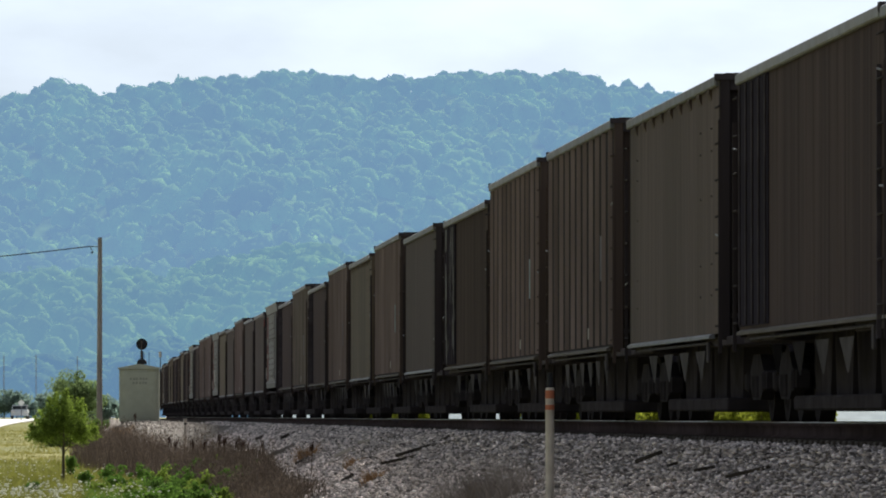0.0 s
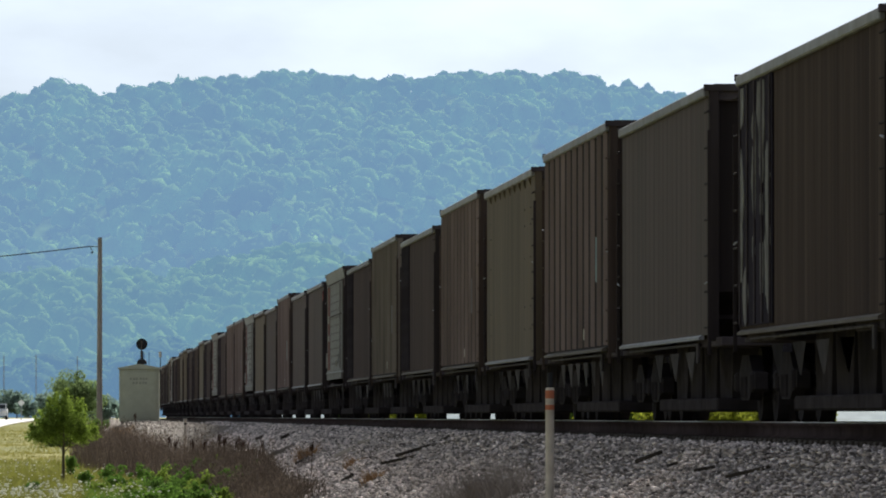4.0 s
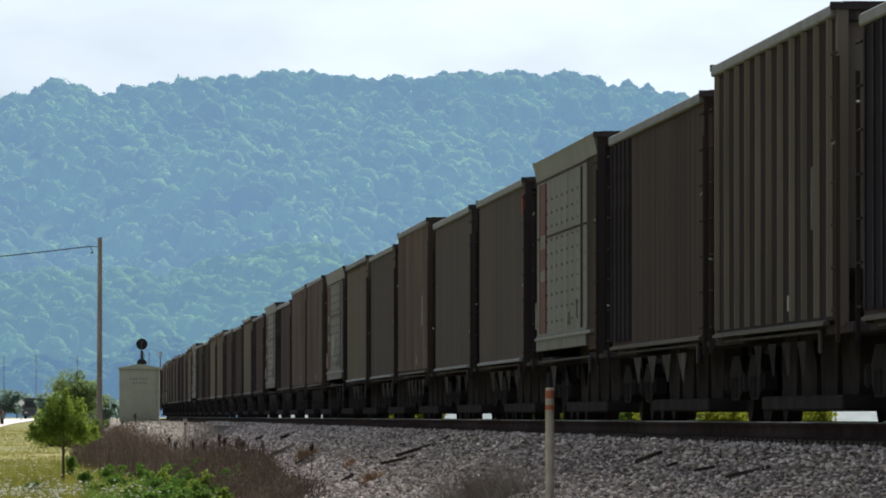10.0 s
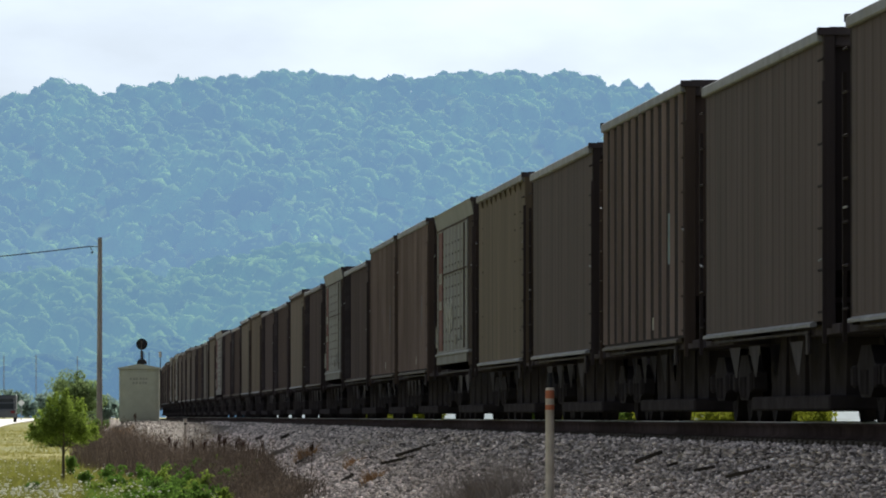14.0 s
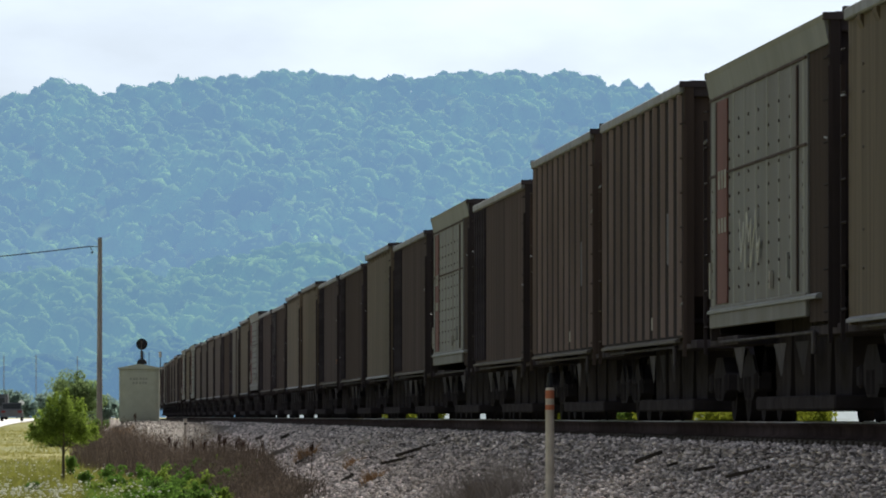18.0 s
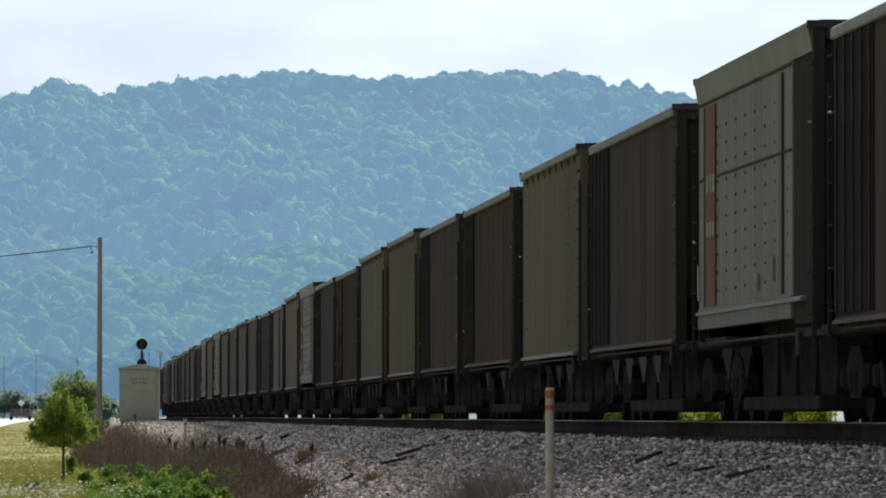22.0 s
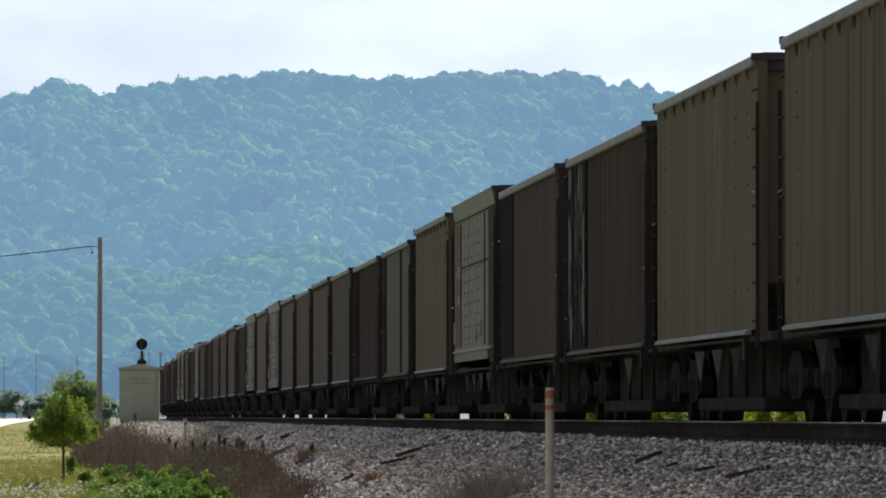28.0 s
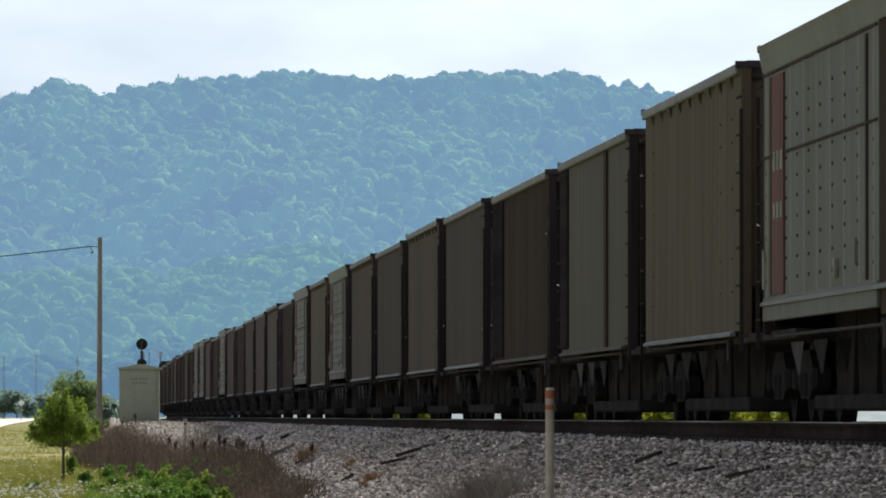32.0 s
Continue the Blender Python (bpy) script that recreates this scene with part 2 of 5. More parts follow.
def yard_z(x, y):
    """The low mound on which the relay cabinet stands."""
    dx = np.asarray(x) + 11.8
    return -0.22 - np.where(dx < 0, 0.35, 0.02) * dx ** 2 - 0.02 * ((y - 290) / 2.5) ** 2


def ground_z(x, y):
    s = np.asarray(y) - 4.16493 * SCALE
    lx, ly, t = line(s, 0.0)
    p = (lx - x) * np.cos(t)
    base = np.where(p > 0, field(y), -0.55)
    return np.maximum(np.maximum(base, bank(p) - 0.05), np.maximum(yard_z(x, y), -3))


def beside(x, y):
    """Distance from the track's centre towards the camera's side."""
    lx, ly, t = line(np.asarray(y) - 4.16493 * SCALE, 0.0)
    return (lx - x) * np.cos(t)


rows = np.concatenate([np.arange(-650, 20, 25), np.arange(20, 420, 2.0), np.arange(420, 900, 15), np.arange(900, 4100, 160)])
cols = np.concatenate([-np.geomspace(2400, 9, 24), np.arange(-8, 9, 0.5), np.geomspace(9.3, 2400, 40)])
gx, gy, gz = [], [], []
for s in rows:
    lx, ly, t = line(s, cols)
    gx.append(lx), gy.append(ly)
gx, gy = np.array(gx), np.array(gy)
gz = ground_z(gx, gy)
rng = np.random.default_rng(3)
gz = gz + rng.normal(0, 0.03, gz.shape) * (abs(cols)[None, :] > 7.5) - 0.25 * ((cols > 3.4) & (cols < 6.9))[None, :] * (rows > 110)[:, None]
nr, nc = gx.shape
idx = np.arange(nr * nc).reshape(nr, nc)
quads = np.stack([idx[:-1, :-1], idx[1:, :-1], idx[1:, 1:], idx[:-1, 1:]], -1).reshape(-1, 4)
ground = tagged(raw("ground", np.stack([gx, gy, gz], -1).reshape(-1, 3), quads, EARTH, smooth=True),
                "grassy ground falling away from the railway bank", "ground", kind="structure")


# ---- track ----
def swept(name, outline, p, mat, s0=-640, s1=1100):
    """A bar that follows the line at p, with an outline of (sideways, height) points."""
    ss = np.concatenate([np.arange(s0, 700, 4.0), np.arange(700, s1, 20)])
    k = len(outline)
    v = np.empty((len(ss), k, 3))
    for j, (dp, z) in enumerate(outline):
        x, y, t = line(ss, p + dp)
        v[:, j] = np.stack([x, y, np.full_like(x, z)], 1)
    i = np.arange(len(ss) * k).reshape(len(ss), k)
    f = np.stack([i[:-1], np.roll(i, -1, 1)[:-1], np.roll(i, -1, 1)[1:], i[1:]], -1).reshape(-1, 4)
    return raw(name, v.reshape(-1, 3), f, mat)


RAIL_OUT = [(-0.035, -0.012), (-0.037, -0.04), (-0.01, -0.055), (-0.01, -0.145), (-0.07, -0.165), (-0.07, -0.175),
            (0.07, -0.175), (0.07, -0.165), (0.01, -0.145), (0.01, -0.055), (0.037, -0.04), (0.035, -0.012)]
for p in (0.7525, -0.7525):
    rail = tagged(swept("rail", RAIL_OUT, p, RUST), "rusty brown steel rail with a worn bright head", "rail", group="rails of the track")
    head = swept("rail_head", [(-0.033, -0.012), (-0.026, 0), (0.026, 0), (0.033, -0.012)], p, RAIL_TOP)
    head.parent = rail

ballast_outline = [(1.95, -0.30), (1.7, -0.265), (1.0, -0.245), (0.6, -0.24), (-0.6, -0.24), (-1.0, -0.245), (-1.7, -0.265), (-1.95, -0.30), (-5.4, -1.9), (0, -2.6), (5.4, -1.9)]
trackbed = tagged(swept("trackbed", ballast_outline[::-1], 0, BED), "grey crushed stone ballast bank under the track", "ballast", kind="structure")

ss = np.arange(110, 700, 5.0)
pv = []
for p in (3.3, 4.0, 5.2, 6.3, 7.2):
    x, y, t = line(ss, p)
    pv.append(np.stack([x, y, np.maximum(np.maximum(bank(p), field(y)), yard_z(x, y)) + (0.05 if 3.8 < p < 7 else -0.2)], 1))
i = np.arange(5 * len(ss)).reshape(5, len(ss))
apron = tagged(raw("apron", np.concatenate(pv), np.stack([i[:-1, :-1], i[:-1, 1:], i[1:, 1:], i[1:, :-1]], -1).reshape(-1, 4), BALLAST, smooth=True),
               "grey gravel apron at the foot of the bank", "gravel", kind="structure")

yx, yy = np.meshgrid(np.linspace(-19.5, -5.0, 30), np.linspace(255, 335, 41))
ylx, yly, yt = line(yy - 4.16493 * SCALE, 0.0)
yz = np.maximum(yard_z(yx, yy), bank((ylx - yx) * np.cos(yt)) - 0.05) + 0.10
i = np.arange(yx.size).reshape(yx.shape)
yard = tagged(raw("gravel_yard", np.stack([yx, yy, yz], -1).reshape(-1, 3), np.stack([i[:-1, :-1], i[:-1, 1:], i[1:, 1:], i[1:, :-1]], -1).reshape(-1, 4), BALLAST, smooth=True),
              "grey gravel mound round the relay cabinet", "gravel", kind="structure")

tie_me = None
for s in np.arange(-14, 136, 0.52):
    if tie_me is None:
        tie = part("tie", cube(-1.3, 1.3, -0.115, 0.115, -0.36, -0.178, 0.012), TIE, trackbed)
        tie_me = tie.data
    else:
        tie = share("tie", tie_me, trackbed, pose(0, 0, 0))
    x, y, t = line(s)
    tie.matrix_basis = pose(x, y, random.uniform(-0.004, 0.004), 0, 0, -math.degrees(t) + random.uniform(-1, 1))
tv, tf = [], []
unit = np.array([[a, b, c] for a in (-1, 1) for b in (-1, 1) for c in (0, 1)], float)
unit_f = np.array([[0, 1, 3, 2], [4, 6, 7, 5], [0, 4, 5, 1], [2, 3, 7, 6], [0, 2, 6, 4], [1, 5, 7, 3]])
for k, s in enumerate(np.arange(136.5, 700, 0.52)):
    x, y, t = line(s)
    w = unit * (1.3, 0.115, 0.182) + (0, 0, -0.36)
    c, sn = math.cos(-t), math.sin(-t)
    tv.append(np.stack([w[:, 0] * c - w[:, 1] * sn + x, w[:, 0] * sn + w[:, 1] * c + y, w[:, 2]], 1))
    tf.append(unit_f + 8 * k)
tagged(raw("ties", np.concatenate(tv), np.concatenate(tf), TIE, trackbed), kind="stuff")

# crushed stone lying on the bank
octa_f = np.array([[0, 2, 4], [2, 1, 4], [1, 3, 4], [3, 0, 4], [2, 0, 5], [1, 2, 5], [3, 1, 5], [0, 3, 5]])
octa_r = np.random.default_rng(8)
stones = [(np.array([[1, 0, 0], [-1, 0, 0], [0, 1, 0], [0, -1, 0], [0, 0, 1], [0, 0, -1]]) * octa_r.uniform(0.6, 1.3, (6, 1)) + octa_r.normal(0, 0.28, (6, 3)), octa_f) for _ in range(14)]
spots = []
rs = random.Random(11)
for k in range(110000):
    s = -9 + 300 * rs.random() ** 1.6
    p = 1.34 + (4.18 + min(2.0, max(0, s - 120) / 60)) * rs.random() ** 1.05
    x, y, t = line(s, p)
    z = max(float(bank(p)), float(field(y)), float(np.interp(p, (1.3, 1.7, 1.95, 2.2), (-0.275, -0.285, -0.32, -3.0)))) + 0.03
    r = rs.uniform(0.011, 0.030) * (1 + max(0, s) / 170)
    spots.append((rs.randrange(14), float(x), float(y), z + rs.uniform(-0.03, 0.035) - (0.013 if s < 40 else 0), r * rs.uniform(0.8, 1.7), r, r * rs.uniform(0.4, 0.85), rs.uniform(0, 6.3)))
yard_spots = []
for k in range(9000):
    a, q = rs.uniform(0, 6.283), rs.random() ** 0.5
    x, y = -11.2 + 6.5 * q * math.cos(a), 284 + 22 * q * math.sin(a)
    z = float(max(yard_z(x, y), bank(float(beside(x, y))) - 0.05)) + 0.10
    r = rs.uniform(0.025, 0.055)
    yard_spots.append((rs.randrange(14), x, y, z, r * 1.3, r, r * rs.uniform(0.5, 0.9), rs.uniform(0, 6.3)))
tagged(raw("yard_stones", *scatter(stones, yard_spots), YARD_STONE), "darker grey gravel stones round the relay cabinet", "gravel", kind="stuff")
tagged(raw("ballast_stones", *scatter(stones, spots), STONE), "loose grey and tan crushed stones on the bank", "gravel", kind="stuff")


# ---- the train ----
BODY = 12.4                                       # length of a short car's side sheets
LONG = 13.5                                       # and of the cars with a blue-black end panel
LONG_STYLES = ("striped", "dark", "dark_worn")
TRUCK = 6.15                                      # from a car's middle to its truck centres
END = BODY / 2


def half_length(style):
    return (LONG if style in LONG_STYLES else BODY) / 2


def bogie(parent, x):
    bm = cube(-0.25, 0.25, -1.05, 1.05, 0.42, 0.62, 0.03)
    box(bm, -0.35, 0.35, -0.3, 0.3, 0.6, 0.86)
    b = part("truck", bm, paint["black"], parent)
    b.matrix_basis = pose(x, 0, 0)
    for y in (-1.0, 1.0):
        bm = prism(bmesh.new(), [(-1.15, 0.36), (-1.15, 0.54), (-0.75, 0.56), (-0.4, 0.74), (0.4, 0.74), (0.75, 0.56), (1.15, 0.54), (1.15, 0.36),
                                 (0.75, 0.38), (0.42, 0.24), (-0.42, 0.24), (-0.75, 0.38)], "y", y - 0.07, y + 0.07)
        for ax in (-0.89, 0.89):
            box(bm, ax - 0.13, ax + 0.13, y - 0.11, y + 0.11, 0.33, 0.55, 0.03)
        for k in range(3):
            rod(bm, (-0.16 + 0.16 * k, y * 1.05, 0.27), (-0.16 + 0.16 * k, y * 1.05, 0.5), 0.06, sides=8)
        part("side_frame", bm, WHEEL, b)
    for ax in (-0.89, 0.89):
        bm = bmesh.new()
        rod(bm, (0, -0.95, 0), (0, 0.95, 0), 0.075, sides=8)
        for y in (-1, 1):
            rod(bm, (0, y * 0.69, 0), (0, y * 0.82, 0), 0.42, sides=24)
            rod(bm, (0, y * 0.66, 0), (0, y * 0.69, 0), 0.445, sides=24)
            rod(bm, (0, y * 0.82, 0), (0, y * 0.835, 0), 0.30, 0.26, sides=20)
            for k in range(4):
                a = k * math.pi / 2
                rod(bm, (0.2 * math.cos(a), y * 0.82, 0.2 * math.sin(a)), (0.2 * math.cos(a), y * 0.845, 0.2 * math.sin(a)), 0.04, sides=6)
        w = part("wheelset", bm, WHEEL, b)
        w.matrix_parent_inverse = Matrix.Translation((ax, 0, 0.42))
        wheelsets.append(w)
    return b


wheelsets = []


def hopper_car(style, seed):
    """A coal hopper: side sheets with posts, rim, sills, sloped ends, chutes, two trucks. Local x runs forward, y to the far side."""
    top = {"alu": 3.86, "ribbed": 3.92, "ribbed_tan": 3.92, "tan": 3.80, "light_tan": 3.82, "light_ribs": 3.84, "olive": 3.74, "grey": 3.68,
           "dark": 3.68, "dark_worn": 3.68, "striped": 3.70}[style]
    skin = paint[{"alu": "alu", "ribbed": "ribbed", "ribbed_tan": "rib_tan", "tan": "tan", "light_tan": "light_tan", "light_ribs": "light_tan",
                  "olive": "olive", "grey": "grey", "dark": "dark", "dark_worn": "dark", "striped": "brown"}[style]]
    low = 1.24 if style == "alu" else 0.97
    END = half_length(style)
    sill_end = END - (0.15 if style in LONG_STYLES else 0.75)
    rr = random.Random(seed)
    car = new("hopper_car")
    # most posts and ends take the brown with soot and shade in it
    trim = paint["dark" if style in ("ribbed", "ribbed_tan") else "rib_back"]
    back = -END
    for side in (-1, 1):
        y0 = side * 1.47
        front = END - 1.9 if style == "alu" else END
        bm = cube(back, front, min(y0, y0 + side * 0.02), max(y0, y0 + side * 0.02), low, top - 0.1)
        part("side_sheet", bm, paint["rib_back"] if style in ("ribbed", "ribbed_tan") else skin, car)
        if style == "alu":
            part("end_bay", cube(front, END, min(y0, y0 - side * 0.03), max(y0, y0 - side * 0.03), 0.97, top - 0.1), paint["dark"], car, "brown end bay")
        # posts
        if style in ("ribbed", "ribbed_tan"):
            n, wid, dep = 11, 0.055, 0.050
        elif style == "alu":
            n, wid, dep = 9, 0.055, 0.012
        elif style == "light_ribs":
            n, wid, dep = 12, 0.16, 0.014
        elif style in ("tan", "light_tan"):
            n, wid, dep = 11, 0.10, 0.003
        else:
            n, wid, dep = 19, 0.13, 0.006
        ya = y0 + side * 0.02
        if side < 0 or n < 13:
            first = None
            lo_z, hi_z = low + 0.03, top - 0.12
            for k in range(n):
                x = back + 0.35 + (front - back - 0.7) * k / (n - 1)
                if first is None:
                    bm = prism(bmesh.new(), [(-wid, ya), (-wid * 0.45, ya + side * dep), (wid * 0.45, ya + side * dep), (wid, ya)], "z", lo_z, hi_z)
                    ob = part("side_post", bm, paint["alu_bright"] if style == "alu" else skin, car)
                    first = ob.data
                else:
                    ob = share("side_post", first, car, pose(0, 0, 0))
                ob.matrix_basis = pose(x, 0, 0)
        # sill and the pipe under it
        part("side_sill", prism(bmesh.new(), [(y0, low - 0.05), (y0 + side * 0.065, low - 0.05), (y0 + side * 0.065, low - 0.02), (y0 + side * 0.022, low + 0.004), (y0, low + 0.004)],
                                "x", -END, sill_end), paint["rim" if style in ("tan", "light_tan", "light_ribs", "olive") else "alu_dull" if style == "alu" else "grey"], car)
        bm = rod(bmesh.new(), (-END + 0.8, side * 1.46, 0.875), (sill_end - 0.85, side * 1.46, 0.875), 0.017, sides=6)
        box(bm, sill_end - 0.95, sill_end - 0.81, side * 1.46 - 0.02, side * 1.46 + 0.02, 0.66, 0.88, 0.01)
        part("brake_pipe", bm, DUSTY, car)
        # tapered hopper sides below the sill
        bays = ((-3.6, 0.44), (-2.1, 0.44), (-0.6, 0.44), (0.9, 0.44), (2.4, 0.44), (3.9, 0.44)) if style in ("ribbed", "ribbed_tan") else \
            ((-3.5, 0.64), (-1.3, 0.64), (0.9, 0.64), (3.1, 0.64))
        shapes = {}
        for x, w in bays:
            if w not in shapes:
                y1 = side * 1.425
                bm = bmesh.new()
                top_, tip = [bm.verts.new((q, y1, 0.80)) for q in (-w, w)], [bm.verts.new((q, y1 - side * 0.015, 0.47)) for q in (0.07, -0.07)]
                f = bm.faces.new(top_ + tip)
                bmesh.ops.solidify(bm, geom=[f], thickness=0.03)
                bmesh.ops.recalc_face_normals(bm, faces=bm.faces)
                ob = part("hopper_side", bm, DUSTY, car)
                shapes[w] = ob.data
            else:
                ob = share("hopper_side", shapes[w], car, pose(0, 0, 0))
            ob.matrix_basis = pose(x, 0, 0)
        for e in (-1, 1):
            bm = cube(min(e * END, e * (END + 0.14)), max(e * END, e * (END + 0.14)), min(side * 1.38, side * 1.49), max(side * 1.38, side * 1.49), 0.9, top - 0.02, 0.01)
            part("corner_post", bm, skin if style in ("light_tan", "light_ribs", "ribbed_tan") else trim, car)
            x0, x1 = sorted((e * (END + 0.38), e * (END + 0.43)))
            iron = paint["black"] if style == "dark" else trim
            ladder = part("ladder", cube(x0, x1, side * 1.515 - 0.02, side * 1.515 + 0.02, 0.75, top - 0.5), iron, car)
            rung = None
            for k in range(7 if side < 0 else 0):
                if rung is None:
                    ob = part("rung", rod(bmesh.new(), (e * (END - 0.02), side * 1.525, 0), (e * (END + 0.40), side * 1.525, 0), 0.014, sides=6), iron, ladder)
                    rung = ob.data
                else:
                    ob = share("rung", rung, ladder, pose(0, 0, 0))
                ob.matrix_basis = pose(0, 0, 1.05 + k * 0.40)
            hold = bmesh.new()
            gz_ = 1.3 + 1.9 * rr.random()
            rod(hold, (e * (END + 0.05), side * 1.53, gz_), (e * (END + 0.36), side * 1.53, gz_ + rr.uniform(-0.03, 0.03)), 0.012, sides=6)
            part("grab_iron", hold, paint["rim"], car, "grab iron with its bright glint painted in")
    # rim
    bm = bmesh.new()
    if style == "alu":
        for side in (-1, 1):
            prism(bm, [(side * 1.47, top - 0.27), (side * 1.492, top - 0.27), (side * 1.535, top - 0.06), (side * 1.555, top), (side * 1.47, top), (side * 1.47, top - 0.1)], "x", back - 0.12, END + 0.05)
    else:
        for side in (-1, 1):
            box(bm, -END - 0.05, END + 0.05, min(side * 1.44, side * 1.545), max(side * 1.44, side * 1.545), top - 0.115, top, 0.015)
    part("top_rim", bm, paint["alu_dull" if style == "alu" else "rim"], car)
    for e in (-1, 1):
        x = e * END
        bm = cube(min(x, x + e * 0.10), max(x, x + e * 0.10), -1.44, 1.44, top - 0.16, top + 0.03, 0.015)
        box(bm, min(x, x + e * 0.16), max(x, x + e * 0.16), -1.545, 1.545, top - 0.05, top + 0.02)
        part("end_rim", bm, paint["black"], car)
        # end wall: upright above, then sloping in towards the middle
        bm = prism(bmesh.new(), [(x, top - 0.12), (x, 1.45), (x - e * 0.8, 0.95), (x - e * 0.85, 0.97), (x - e * 0.05, 1.47), (x - e * 0.05, top - 0.12)], "y", -1.46, 1.46)
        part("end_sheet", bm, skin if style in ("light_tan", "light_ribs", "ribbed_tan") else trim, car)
        for y in (-0.9, 0, 0.9):
            part("end_post", cube(min(x, x + e * 0.09), max(x, x + e * 0.09), y - 0.06, y + 0.06, 0.95, top - 0.16, 0.01), trim, car)
        bm = cube(min(e * 3.8, e * 7.05), max(e * 3.8, e * 7.05), -1.42, 1.42, 0.84, 0.94, 0.01)
        part("end_platform", bm, paint["black"], car)
        bm = cube(min(e * 6.0, e * 7.2), max(e * 6.0, e * 7.2), -0.2, 0.2, 0.72, 0.98, 0.03)
        box(bm, min(e * 7.15, e * 7.59), max(e * 7.15, e * 7.59), -0.13, 0.13, 0.74, 0.98, 0.04)
        part("coupler", bm, paint["black"], car)
        bogie(car, e * TRUCK)
    part("center_sill", cube(-7.1, 7.1, -0.28, 0.28, 0.62, 0.95), paint["undershade"], car)
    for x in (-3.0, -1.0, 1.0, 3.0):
        part("chute", prism(bmesh.new(), [(x - 0.98, 1.2), (x + 0.98, 1.2), (x + 0.72, 0.26), (x - 0.72, 0.26)], "y", -1.0, 1.0), paint["undershade"], car)
        part("chute_gate", cube(x - 1.0, x + 1.0, -1.2, 1.2, 0.12, 0.27, 0.02), paint["undershade"], car)
    part("floor_sheet", cube(-END + 0.4, END - 0.4, -1.45, 1.45, 1.15, 1.2), paint["black"], car)
    part("coal_load", coal(top, END), paint["black"], car, "heaped black coal")
    y = -1.495
    if style == "alu":
        for z in (top - 0.30, low + 1.47):
            part("seam_bar", cube(back, END - 1.95, y - 0.014, y, z - 0.016, z + 0.010), paint["brown"], car)
        for x in (back + 0.85, END - 2.8):
            part("panel_post", cube(x - 0.055, x + 0.055, y - 0.016, y, low + 0.05, top - 0.35), paint["brown"], car)
        part("red_panel", cube(back + 0.95, back + 2.15, y - 0.0125, y, low + 0.05, top - 0.35), paint["red"], car, "faded red painted panel")
        part("bottom_band", cube(back, END - 1.95, -1.507, -1.46, low - 0.21, low + 0.03, 0.01), paint["alu"], car)
        part("bottom_band", cube(back, END - 1.95, 1.46, 1.525, low - 0.21, low + 0.03, 0.01), paint["alu"], car)
        bm = bmesh.new()
        for i in range(7):
            for j in range(10):
                x, z = back + 2.35 + i * (2 * END - 5.9) / 6, low + 0.2 + j * (top - 0.52 - low - 0.2) / 9.5
                rod(bm, (x, y, z), (x, y - 0.012, z), 0.017, sides=6)
        for x in (back + 0.35, END - 2.25):
            for j in range(6):
                rod(bm, (x, y, low + 0.2 + 0.22 * j), (x, y - 0.012, low + 0.2 + 0.22 * j), 0.017, sides=6)
        tagged(part("rivets", bm, paint["olive"], car), kind="stuff")
        for z0, z1 in ((low + 1.30, low + 1.50), (low + 0.82, low + 0.98)):
            for k in range(3):
                x = back + 1.15 + k * 0.36
                part("marking", cube(x, x + 0.20, y - 0.020, y - 0.014, z0, z1), paint["faded"], car)
        for x, h in ((back + 0.2, 0.40), (END - 5.4, 0.18)):
            part("marking", cube(x, x + 0.12, y - 0.036, y, low + 0.12, low + 0.12 + h), paint["faded"], car)
        part("reflector", cube(END - 3.7, END - 3.62, y - 0.03, y, low + 0.2, low + 0.45), paint["alu_bright"], car)
    elif style in ("tan", "light_tan", "light_ribs"):
        bm = bmesh.new()
        for x in (-END + 1.2, -END + 1.2 + (2 * END - 3.4), END - 0.8):
            for z in (1.4, 1.75, 2.5, 3.0, 3.25):
                rod(bm, (x, y, z), (x, y - 0.016, z), 0.012, sides=6)
        tagged(part("rivets", bm, paint["grey"], car), kind="stuff")
        gus = None
        for k in range(9):
            x = -END + 1.0 + k * (2 * END - 2.0) / 8
            if gus is None:
                ob = part("gusset", prism(bmesh.new(), [(-1.49, top - 0.11), (-1.525, top - 0.11), (-1.525, top - 0.16), (-1.49, top - 0.24)], "x", -0.16, 0.16), skin, car)
                gus = ob.data
            else:
                ob = share("gusset", gus, car, pose(0, 0, 0))
            ob.matrix_basis = pose(x, 0, 0)
    elif style in ("ribbed", "ribbed_tan"):
        part("reflector", cube(END - 1.68, END - 1.63, y - 0.055, y - 0.030, 1.85, 2.45), paint["pale_blue" if seed % 3 == 0 else "rim"], car)
        part("marking", cube(-END + 8.38, -END + 8.46, y - 0.050, y - 0.030, 1.1, 1.25), paint["white"], car)
    if style in ("striped", "grey", "dark", "dark_worn"):
        wide = {"striped": 3.2, "grey": 1.5, "dark": 2.6, "dark_worn": 3.6}[style]
        part("dark_panel", cube(-END + 0.02, -END + wide, y - 0.016, y, low + 0.04, top - 0.12), paint["bluish"], car, "blue-black painted end panel")
        rib = None
        for k in range(5):
            if rib is None:
                ob = part("panel_rib", cube(-0.04, 0.04, y - 0.036, y - 0.016, low + 0.05, top - 0.13, 0.01), paint["black"], car)
                rib = ob.data
            else:
                ob = share("panel_rib", rib, car, pose(0, 0, 0))
            ob.matrix_basis = pose(-END + 0.2 + k * (wide - 0.4) / 4, 0, 0)
    if style == "grey":
        part("panel_post", cube(END - 3.9, END - 3.5, y - 0.03, y, low, top - 0.12), paint["dark"], car)
